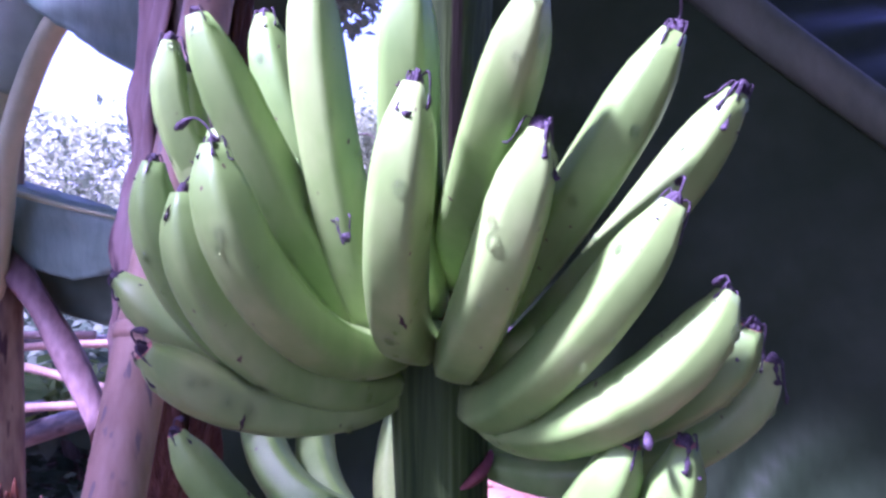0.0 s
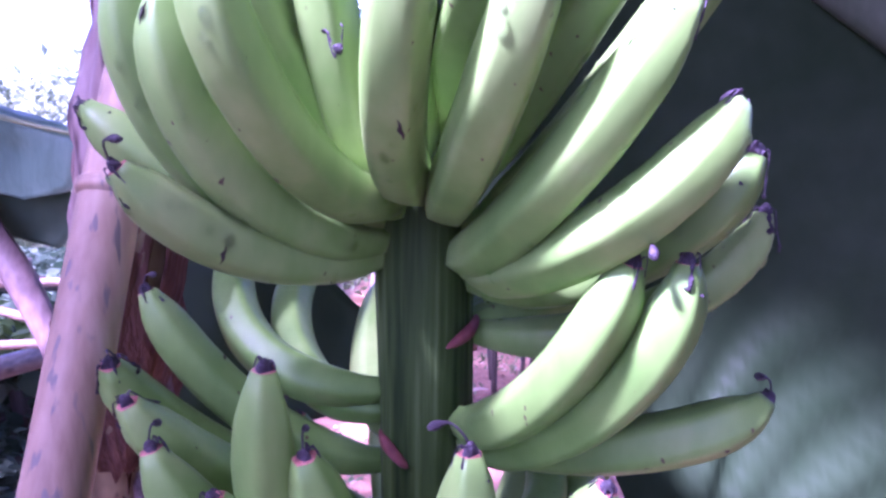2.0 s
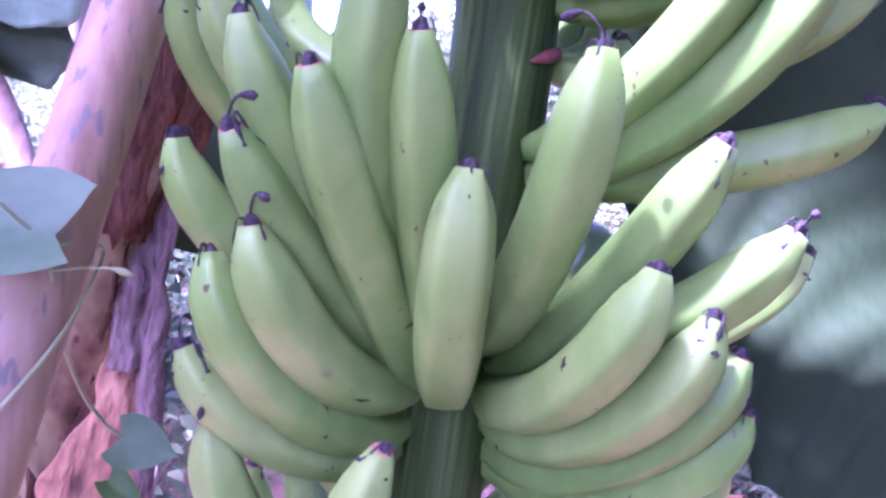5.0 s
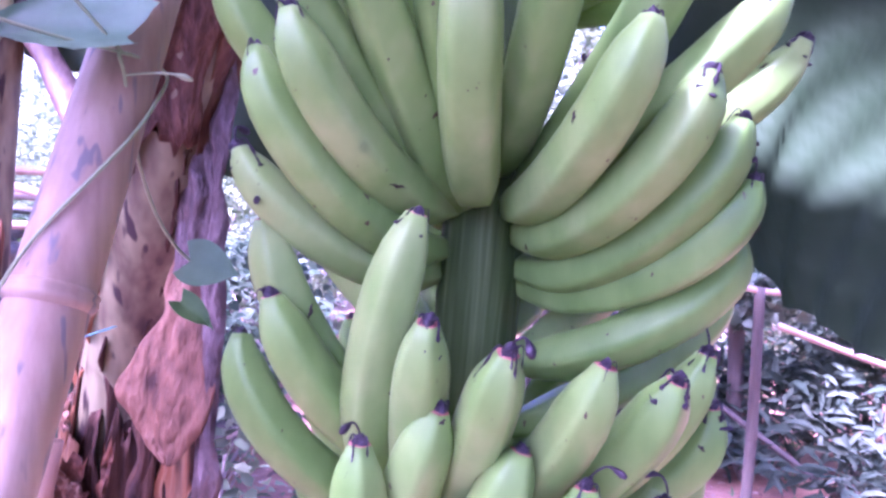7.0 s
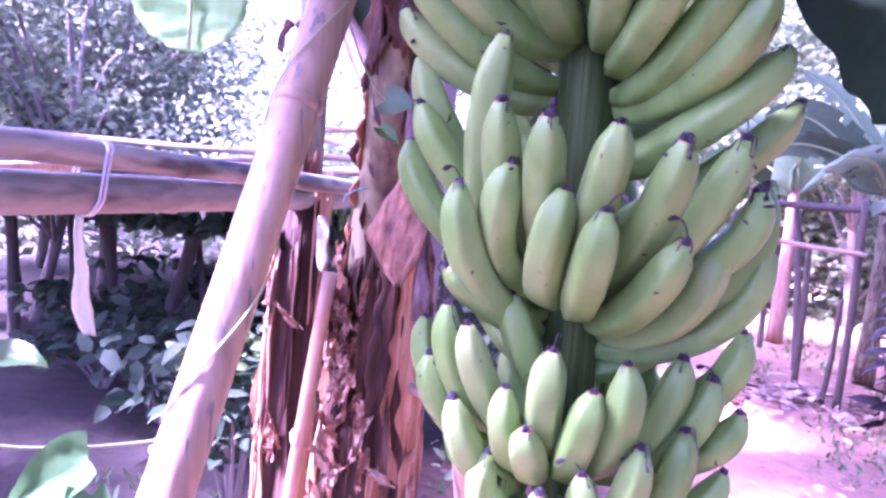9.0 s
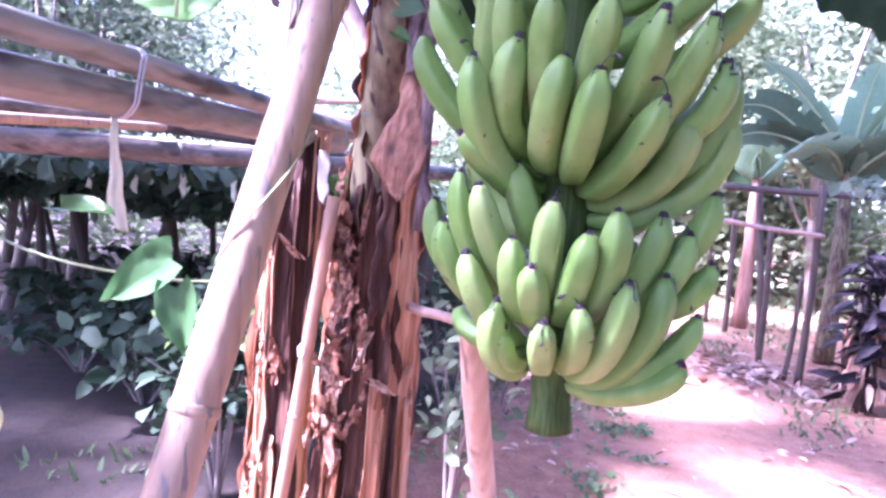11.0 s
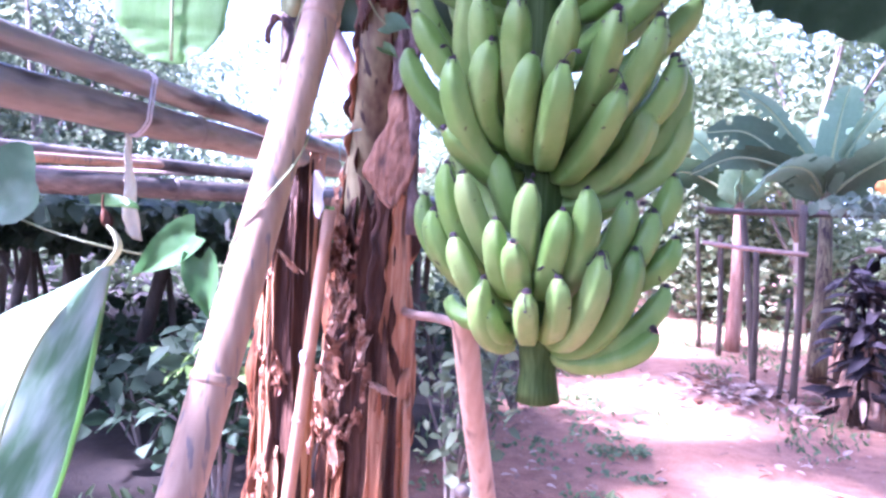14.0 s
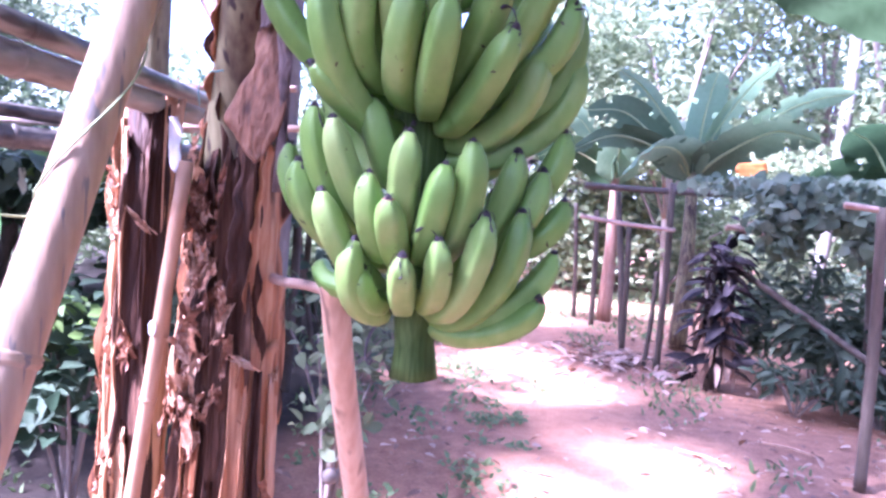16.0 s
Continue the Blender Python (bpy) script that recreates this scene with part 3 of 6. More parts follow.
def hand(rise, rained_on, fingers):
    """One hand: how far its fingers start above their elbows, then for each the angle, distance and height of its elbow, the distance of its back, the angle, distance and height of its tip, and its width."""
    for row in fingers:
        finger = add_banana(rise, *row)
        # beads of rain cling to the top hand, dark scars to all of them
        faces_in = [q for q in finger.data.polygons if q.normal.y < -0.2 and q.material_index == 0]
        for _ in range(wet.choice((4, 5, 6, 8)) if rained_on else wet.choice((0, 0, 1))):
            q = wet.choice(faces_in)
            bead = part("water_drop", DROP, finger, "clear bead of water")
            bead.matrix_basis = Matrix.Translation(q.center) @ q.normal.to_track_quat("Z", "Y").to_matrix().to_4x4() @ Matrix.Scale(wet.uniform(0.0016, 0.0036), 4)
        if wet.random() < 0.35:
            q = wet.choice(faces_in)
            mark = part("scar", SCAR, finger, "dark scar on the peel")
            mark.matrix_basis = Matrix.Translation(q.center) @ q.normal.to_track_quat("Z", "Y").to_matrix().to_4x4() @ pose(0, 0, 0, 0, 0, wet.uniform(0, 360)) @ Matrix.Diagonal((0.7, wet.uniform(0.3, 0.8), 0.35, 1.0))


# top hand, outer row
hand(0.004, True, [
    (-14, 0.147, 1.890, 0.190, -4, 0.190, 2.025, 0.033),
    (1, 0.140, 1.879, 0.188, 13, 0.195, 2.004, 0.033),
    (9, 0.120, 1.846, 0.193, 30, 0.213, 1.971, 0.033),
    (17, 0.145, 1.839, 0.219, 39, 0.218, 1.928, 0.033),
    (49, 0.113, 1.826, 0.201, 50, 0.214, 1.908, 0.032),
    (70, 0.121, 1.787, 0.214, 72, 0.219, 1.878, 0.031),
    (-26, 0.143, 1.880, 0.209, -33, 0.203, 2.000, 0.034),
    (-46, 0.128, 1.854, 0.195, -45, 0.195, 1.980, 0.033),
    (-58, 0.124, 1.851, 0.209, -52, 0.202, 1.998, 0.032),
    (-52, 0.106, 1.860, 0.183, -68, 0.215, 1.932, 0.032),
    (-51, 0.131, 1.843, 0.180, -51, 0.208, 1.895, 0.033),
])
# top hand, inner row
hand(-0.020, True, [
    (-40, 0.080, 1.903, 0.155, -45, 0.188, 2.076, 0.033),
    (-33, 0.088, 1.897, 0.138, -30, 0.146, 2.105, 0.034),
    (-12, 0.081, 1.930, 0.156, -6, 0.164, 2.088, 0.034),
    (-0, 0.081, 1.949, 0.190, 11, 0.209, 2.063, 0.033),
    (17, 0.080, 1.910, 0.181, 29, 0.217, 2.049, 0.032),
    (33, 0.084, 1.881, 0.166, 46, 0.212, 2.031, 0.032),
    (-45, 0.075, 1.950, 0.128, -62, 0.130, 2.100, 0.032),
    (-52, 0.085, 1.885, 0.150, -50, 0.168, 2.020, 0.034),
    (-73, 0.158, 1.958, 0.191, -68, 0.186, 2.081, 0.030),
    (-73, 0.160, 1.947, 0.184, -69, 0.176, 2.063, 0.030),
])
# second hand
hand(-0.010, False, [
    (41, 0.105, 1.728, 0.192, 38, 0.198, 1.852, 0.033),
    (28, 0.094, 1.743, 0.156, 32, 0.179, 1.851, 0.034),
    (49, 0.113, 1.728, 0.206, 59, 0.220, 1.772, 0.034),
    (-91, 0.098, 1.705, 0.165, -84, 0.190, 1.820, 0.032),
    (-81, 0.125, 1.760, 0.182, -125, 0.185, 1.852, 0.033),
    (-86, 0.090, 1.744, 0.173, -148, 0.185, 1.832, 0.033),
    (-143, 0.085, 1.717, 0.172, -171, 0.185, 1.814, 0.033),
    (133, 0.080, 1.808, 0.122, 149, 0.120, 1.875, 0.026),
    (124, 0.080, 1.809, 0.122, 137, 0.120, 1.856, 0.026),
    (118, 0.080, 1.807, 0.122, 122, 0.120, 1.838, 0.026),
    (105, 0.080, 1.806, 0.122, 108, 0.120, 1.821, 0.026),
])
# third hand, inner row
hand(-0.030, False, [
    (-100, 0.103, 1.679, 0.191, -67, 0.204, 1.784, 0.033),
    (-61, 0.077, 1.684, 0.179, -54, 0.201, 1.772, 0.032),
    (-40, 0.085, 1.633, 0.182, -46, 0.199, 1.754, 0.033),
    (-41, 0.099, 1.607, 0.170, -28, 0.178, 1.799, 0.033),
    (-28, 0.083, 1.603, 0.154, -35, 0.189, 1.735, 0.034),
    (-17, 0.085, 1.608, 0.140, -22, 0.171, 1.757, 0.033),
    (6, 0.089, 1.632, 0.167, 5, 0.167, 1.761, 0.034),
    (28, 0.078, 1.617, 0.140, 31, 0.170, 1.735, 0.034),
    (36, 0.087, 1.610, 0.173, 45, 0.194, 1.699, 0.034),
    (66, 0.089, 1.602, 0.182, 65, 0.199, 1.692, 0.032),
    (-66, 0.091, 1.608, 0.188, -64, 0.197, 1.699, 0.032),
    (-44, 0.083, 1.602, 0.161, -45, 0.198, 1.704, 0.033),
    (77, 0.085, 1.648, 0.116, 123, 0.110, 1.689, 0.033),
])
# third hand, outer row
hand(0.004, False, [
    (-11, 0.109, 1.582, 0.161, -12, 0.161, 1.702, 0.035),
    (-36, 0.097, 1.570, 0.177, -43, 0.185, 1.662, 0.034),
    (-41, 0.095, 1.539, 0.184, -52, 0.186, 1.645, 0.032),
    (-50, 0.092, 1.522, 0.168, -61, 0.182, 1.591, 0.030),
    (12, 0.098, 1.574, 0.166, 21, 0.168, 1.670, 0.034),
    (25, 0.098, 1.554, 0.171, 36, 0.171, 1.650, 0.034),
    (44, 0.090, 1.530, 0.165, 47, 0.177, 1.631, 0.034),
    (54, 0.101, 1.518, 0.177, 53, 0.181, 1.599, 0.033),
])
# fourth hand, inner row
hand(-0.030, False, [
    (50, 0.115, 1.493, 0.170, 70, 0.174, 1.564, 0.035),
    (80, 0.076, 1.441, 0.161, 84, 0.180, 1.530, 0.033),
    (-62, 0.077, 1.422, 0.150, -60, 0.163, 1.551, 0.033),
    (-50, 0.116, 1.396, 0.131, -22, 0.132, 1.561, 0.034),
    (-26, 0.089, 1.392, 0.134, -15, 0.151, 1.504, 0.033),
    (-8, 0.084, 1.395, 0.138, 1, 0.156, 1.493, 0.034),
    (14, 0.085, 1.395, 0.151, 20, 0.161, 1.490, 0.034),
    (40, 0.084, 1.380, 0.147, 37, 0.167, 1.482, 0.035),
    (64, 0.087, 1.378, 0.148, 61, 0.161, 1.491, 0.034),
    (-49, 0.080, 1.411, 0.147, -54, 0.162, 1.506, 0.034),
    (-60, 0.096, 1.374, 0.168, -70, 0.165, 1.476, 0.033),
    (75, 0.140, 1.383, 0.172, 70, 0.167, 1.453, 0.033),
])
# fourth hand, outer row
hand(0.004, False, [
    (-29, 0.121, 1.365, 0.132, -12, 0.140, 1.457, 0.034),
    (-29, 0.093, 1.322, 0.157, -26, 0.157, 1.437, 0.033),
    (-7, 0.103, 1.348, 0.140, 7, 0.141, 1.439, 0.034),
    (16, 0.099, 1.340, 0.159, 19, 0.157, 1.425, 0.034),
    (38, 0.078, 1.326, 0.141, 43, 0.157, 1.407, 0.034),
    (72, 0.089, 1.312, 0.138, 71, 0.138, 1.404, 0.034),
    (91, 0.150, 1.343, 0.172, 89, 0.163, 1.459, 0.033),
])
# fifth hand, inner row
hand(-0.020, False, [
    (-24, 0.062, 1.325, 0.122, -34, 0.145, 1.367, 0.032),
    (-9, 0.062, 1.279, 0.083, -23, 0.085, 1.344, 0.032),
    (-26, 0.073, 1.226, 0.120, -28, 0.129, 1.318, 0.031),
    (-43, 0.082, 1.221, 0.133, -41, 0.129, 1.330, 0.031),
    (-80, 0.093, 1.194, 0.152, -83, 0.141, 1.300, 0.031),
    (-55, 0.086, 1.194, 0.136, -54, 0.131, 1.277, 0.030),
    (-27, 0.083, 1.170, 0.121, -35, 0.124, 1.247, 0.031),
    (3, 0.079, 1.221, 0.118, 8, 0.116, 1.308, 0.032),
    (43, 0.085, 1.203, 0.130, 37, 0.125, 1.304, 0.033),
    (74, 0.082, 1.198, 0.115, 74, 0.119, 1.303, 0.033),
    (82, 0.088, 1.190, 0.144, 82, 0.143, 1.286, 0.032),
    (92, 0.130, 1.247, 0.165, 89, 0.161, 1.330, 0.032),
    (92, 0.140, 1.312, 0.174, 89, 0.169, 1.410, 0.032),
])
# fifth hand, outer row
hand(0.000, False, [
    (-14, 0.078, 1.190, 0.113, -12, 0.109, 1.268, 0.029),
    (1, 0.068, 1.188, 0.125, 2, 0.132, 1.244, 0.031),
    (19, 0.076, 1.191, 0.123, 25, 0.125, 1.280, 0.032),
    (93, 0.125, 1.196, 0.168, 89, 0.166, 1.258, 0.032),
])
# lowest hand, inner row
hand(-0.010, False, [
    (-29, 0.080, 1.130, 0.107, -23, 0.096, 1.201, 0.029),
])
# lowest hand, outer row
hand(0.004, False, [
    (-22, 0.070, 1.136, 0.092, -20, 0.086, 1.173, 0.028),
    (9, 0.069, 1.137, 0.122, 9, 0.124, 1.191, 0.028),
    (34, 0.078, 1.140, 0.120, 25, 0.117, 1.208, 0.029),
    (47, 0.076, 1.127, 0.128, 46, 0.127, 1.235, 0.031),
    (72, 0.080, 1.115, 0.133, 72, 0.130, 1.242, 0.031),
    (90, 0.079, 1.114, 0.157, 90, 0.159, 1.201, 0.030),
    (95, 0.085, 1.103, 0.146, 85, 0.150, 1.150, 0.031),
    (-89, 0.090, 1.144, 0.128, -115, 0.125, 1.167, 0.026),
])
# fingers round the far side of the lower hands
back = random.Random(31)
for z_elbow, z_tip, reach in ((1.60, 1.70, 0.15), (1.50, 1.60, 0.15), (1.38, 1.47, 0.14), (1.29, 1.37, 0.125), (1.20, 1.27, 0.12)):
    for az in (112, 140, 166, 194, 220, 248):
        add_banana(-0.03, az + back.uniform(-6, 6), 0.085, z_elbow + back.uniform(-0.01, 0.01), reach, az + back.uniform(-6, 6), reach, z_tip + back.uniform(-0.01, 0.01), 0.034)
stuck = tagged(new("fallen_flower", FLOWERS[3]), "shrivelled purple flower stuck between two bananas", "dried flower")
stuck.matrix_world = Matrix.Translation((-0.052, 0.362, 1.957)) @ pose(0, 0, 0, 165, 0, 40) @ Matrix.Scale(0.62, 4)

# ---- the leaf that hangs beside the bunch ----
hanging = thing("banana_leaf", "large drooping banana leaf beside the hanging bunch", "leaf")
mid_line = smooth_line([(0.06, 0.90, 2.55), (0.19, 0.80, 2.37), (0.32, 0.72, 2.2), (0.45, 0.64, 2.05), (0.60, 0.52, 1.86), (0.75, 0.40, 1.68)], 18)
edge_line = smooth_line([(-0.05, 0.64, 2.15), (0.06, 0.60, 1.86), (0.20, 0.52, 1.58), (0.27, 0.50, 1.505), (0.37, 0.49, 1.468), (0.52, 0.45, 1.39)], 18)


def half_blade(rows):
    """One half of the blade, pleated along its side veins."""
    lv, lf = [], []
    m = len(rows[0]) - 1
    for row in rows:
        lv.extend(row)
    for k in range(len(rows) - 1):
        for j in range(m):
            q = k * (m + 1) + j
            lf.append((q, q + 1, q + m + 2, q + m + 1))
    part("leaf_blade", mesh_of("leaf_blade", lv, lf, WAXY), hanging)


def pleat(k, v):
    q = k + 38 * v
    return (0.0055 * math.sin(q * 0.95) + 0.0018 * math.sin(q * 0.43 + 1)) * min(1, 3 * v)


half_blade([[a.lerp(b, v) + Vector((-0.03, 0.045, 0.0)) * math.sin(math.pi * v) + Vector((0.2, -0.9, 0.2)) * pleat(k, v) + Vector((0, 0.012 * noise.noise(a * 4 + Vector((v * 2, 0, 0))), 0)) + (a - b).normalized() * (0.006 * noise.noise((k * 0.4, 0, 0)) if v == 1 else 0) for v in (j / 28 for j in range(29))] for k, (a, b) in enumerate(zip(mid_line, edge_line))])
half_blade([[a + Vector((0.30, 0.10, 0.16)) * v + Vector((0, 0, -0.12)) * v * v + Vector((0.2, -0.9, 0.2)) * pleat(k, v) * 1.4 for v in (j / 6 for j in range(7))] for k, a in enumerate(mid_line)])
part("midrib", mesh_of("midrib", *sweep([p + Vector((-0.008, -0.012, 0)) for p in mid_line], [0.030 - 0.00018 * k for k in range(len(mid_line))], 12), MIDRIB_GREY), hanging, "thick greyish midrib")

# ---- bamboo props ----
pole("bamboo_prop", [(-0.312, -0.15, 0.0), (-0.26, 0.226, 1.09), (-0.24, 0.367, 1.498), (-0.202, 0.644, 2.30)], 0.0215, BAMBOO, "thick tan bamboo pole leaning as a prop beside the bunch", "bamboo pole", (0.651, 0.475, 0.82, 0.30, 0.12))
prop = pole("wooden_prop", [(-0.068, 1.10, 0.0), (-0.080, 0.80, 0.57), (-0.088, 0.576, 1.0), (-0.092, 0.515, 1.15)], 0.0178, PROPWOOD, "peeled pinkish wooden prop stick under the bunch", "prop stick", ())
for at, way in (((-0.0925, 0.555, 0.90), (0.3, -1, 0.3)), ((-0.064, 0.70, 0.72), (0.8, -0.6, 0.2))):
    part("knot", mesh_of("knot", *sweep([Vector(at), Vector(at) + Vector(way).normalized() * 0.010, Vector(at) + Vector(way).normalized() * 0.016], [0.011, 0.009, 0.004], 9), BARK), prop, "dark knot")

# ---- the banana plant that carries the bunch ----
plant = thing("banana_plant", "banana plant stem wrapped in dry brown leaf sheaths", "banana plant")
stem_line = smooth_line([(-0.43, 0.86, 0.0), (-0.41, 0.87, 0.7), (-0.39, 0.86, 1.3), (-0.32, 0.73, 1.6), (-0.25, 0.64, 1.95), (-0.22, 0.68, 2.4), (-0.16, 0.74, 2.62)], 8)
part("stem", mesh_of("stem", *sweep(stem_line, [float(np.interp(p.z, (0, 0.8, 1.3, 1.5, 2.0, 2.6), (0.075, 0.07, 0.065, 0.046, 0.040, 0.032))) for p in stem_line], 20), STEM), plant, "yellow-green stem with dark blotches")


def sheath(parent, centre, r0, r1, a0, arc, z0, z1, seed, material=SHEATH, line=None):
    """A dry leaf sheath: a curved strip that hugs the stem, ragged at its ends, with edges that lift off."""
    rng = random.Random(seed)
    lift0, lift1 = rng.uniform(0.0, 0.04), rng.uniform(0.0, 0.04)
    verts, faces, n, m = [], [], 40, 10
    for k in range(n + 1):
        u = k / n
        for j in range(m + 1):
            v = j / m - 0.5
            z = z0 + (z1 - z0) * u
            if k == n:
                z += 0.07 * noise.noise((v * 7, seed, 5))
            if k == 0:
                z -= 0.04 * noise.noise((v * 5, seed, 9))
            c = centre
            if line:
                c = (float(np.interp(z, [p.z for p in line], [p.x for p in line])), float(np.interp(z, [p.z for p in line], [p.y for p in line])))
            a = radians(a0) + v * radians(arc) * (1 - 0.3 * u + 0.25 * noise.noise((u * 6, seed, v)) + 0.16 * noise.noise((u * 14, seed, 3 * v))) + 0.12 * noise.noise((u * 3, seed, 0))
            lift = (lift0 if v < 0 else lift1) * (2 * abs(v)) ** 4 * max(0, noise.noise((u * 7, seed, 4 if v < 0 else 8)) + 0.35)
            r = r0 + (r1 - r0) * u + 0.008 * noise.noise((u * 4, v * 2, seed)) + 0.003 * noise.noise((u * 20, v * 9, seed)) + lift + 0.02 * max(0, u - 0.9) * 10 * max(0, noise.noise((v * 4, seed, 1)))
            verts.append(Vector((c[0] + r * math.sin(a), c[1] - r * math.cos(a), z)))
    for k in range(n):
        for j in range(m):
            q = k * (m + 1) + j
            faces.append((q, q + 1, q + m + 2, q + m + 1))
    ob = part("leaf_sheath", mesh_of("leaf_sheath", verts, faces, material), parent)
    mod = ob.modifiers.new("thick", "SOLIDIFY")
    mod.thickness = 0.003
    return ob


def scrap(parent, centre, radius, angle, z, seed):
    """A peeling scrap of dry sheath that curls off the stem."""
    rng = random.Random(seed)
    length, width, roll = rng.choice((0.025, 0.04, 0.05, 0.075)) * rng.uniform(0.8, 1.2), rng.uniform(0.007, 0.034), rng.choice((0.15, 0.25, 0.4, 0.7, 1.2, 2.4))
    out, side = Vector((math.sin(angle), -math.cos(angle), 0)), Vector((math.cos(angle), math.sin(angle), 0))
    tilt = rng.gauss(0, 0.45)
    along = Vector((0, 0, rng.choice((-1, 1)))) * math.cos(tilt) + side * math.sin(tilt)
    across = out.cross(along)
    at = Vector((centre[0], centre[1], z)) + out * radius
    verts, faces, n, m = [], [], 10, 5
    p = at.copy()
    for k in range(n + 1):
        u = k / n
        w = width * (1 - 0.45 * u) * (1 + 0.5 * noise.noise((u * 5, seed, 0)))
        for j in range(m + 1):
            v = j / m - 0.5
            verts.append(p + across * w * v + out * 0.25 * w * (v * v) * 2 + along * 0.022 * noise.noise((v * 5, seed, u * 2)) + out * 0.010 * noise.noise((v * 4, u * 5, seed)) + across * 0.006 * noise.noise((u * 9, v * 3, seed + 40)))
        p = p + (along * math.cos(roll * u * u) + out * math.sin(roll * u * u)) * length / n
    for k in range(n):
        for j in range(m):
            q = k * (m + 1) + j
            faces.append((q, q + 1, q + m + 2, q + m + 1))
    return part("peeling_scrap", mesh_of("peeling_scrap", verts, faces, SCRAP), parent)


rs = random.Random(11)
# an older dead stem and the bearing one side by side
OLD, BEARING = (-0.585, 0.905), (-0.385, 0.86)
part("dead_stem", mesh_of("dead_stem", *sweep([Vector((OLD[0], OLD[1], z)) for z in np.linspace(-0.02, 1.40, 12)], 0.044, 16), SHEATH_DARK), plant, "dark core of a dead stem")
for k, (a0, arc, z0, z1, lift, mt) in enumerate(((-70, 80, 0.0, 1.38, 0.003, SHEATH), (-28, 40, 0.0, 1.34, 0.008, SHEATH_TAN), (10, 60, 0.0, 1.30, 0.002, SHEATH_DARK), (45, 50, 0.0, 1.40, 0.0, SHEATH_DARK), (85, 60, 0.0, 1.42, 0.004, SHEATH_TAN), (125, 60, 0.0, 1.3, 0.002, SHEATH), (-110, 60, 0.0, 1.3, 0.002, SHEATH), (-48, 30, 0.0, 0.92, 0.012, SHEATH_TAN), (0, 34, 0.0, 0.8, 0.008, SHEATH))):
    sheath(plant, OLD, 0.046 + lift, 0.042 + lift, a0, arc, z0, z1, k, mt)
for k, (a0, arc, z0, z1, lift, mt) in enumerate((
        (-95, 80, 0.0, 1.30, 0.0, SHEATH), (-50, 70, 0.0, 1.28, 0.003, SHEATH), (-12, 60, 0.0, 1.22, 0.004, SHEATH_DARK), (25, 50, 0.0, 1.30, 0.0, SHEATH_DARK), (68, 62, 0.0, 1.00, 0.010, SHEATH_TAN), (100, 50, 0.0, 1.06, 0.005, SHEATH), (125, 60, 0.0, 1.25, 0.0, SHEATH),
        (-36, 30, 0.0, 1.02, 0.012, SHEATH_TAN), (-8, 16, 0.0, 0.86, 0.015, SHEATH), (14, 12, 0.0, 0.74, 0.010, SHEATH_DARK), (36, 26, 0.0, 0.98, 0.014, SHEATH_TAN), (88, 30, 0.0, 0.93, 0.016, SHEATH_TAN), (-62, 26, 0.2, 1.16, 0.010, SHEATH),
        (56, 9, 0.0, 0.95, 0.017, SHEATH_DARK), (72, 70, 0.86, 1.34, 0.002, SHEATH), (25, 70, 0.90, 1.44, 0.002, SHEATH_DARK), (-25, 60, 1.0, 1.42, 0.002, SHEATH_DARK), (-70, 60, 1.0, 1.40, 0.0, SHEATH_DARK), (-46, 26, 0.85, 1.36, 0.008, SHEATH))):
    sheath(plant, BEARING, 0.080 + lift, (0.070 if z1 < 1.36 else 0.054) + lift, a0, arc, z0, z1, 20 + k, mt)
for k, (a0, arc, z0, z1, mt) in enumerate(((-100, 50, 1.30, 1.66, SHEATH_DARK), (60, 60, 1.36, 1.62, SHEATH_DARK), (20, 60, 1.62, 1.98, SHEATH_DARK), (-40, 60, 1.80, 2.25, LILAC), (-40, 60, 1.60, 1.86, SHEATH_DARK), (-100, 60, 1.72, 2.3, LILAC), (80, 55, 1.6, 2.2, SHEATH_DARK), (-62, 40, 1.28, 1.56, SHEATH))):
    sheath(plant, BEARING, 0.050, 0.045, a0, arc, z0, z1, 60 + k, mt, stem_line)
for k in range(26):
    scrap(plant, OLD, 0.054, radians(rs.gauss(-35, 22)), rs.uniform(0.15, 1.36), 500 + k)
for k in range(22):
    scrap(plant, BEARING, 0.090, radians(rs.gauss(-22, 13)), rs.gauss(1.16, 0.07), 600 + k)
for k in range(9):
    scrap(plant, BEARING, 0.092, radians(rs.gauss(14, 9)), rs.gauss(1.03, 0.05), 850 + k)
for k in range(16):
    scrap(plant, BEARING, 0.098, radians(rs.gauss(-14, 12)), rs.gauss(0.90, 0.05), 670 + k)
for k in range(16):
    scrap(plant, BEARING, 0.098, radians(rs.gauss(-5, 40)), rs.uniform(0.2, 0.9), 690 + k)

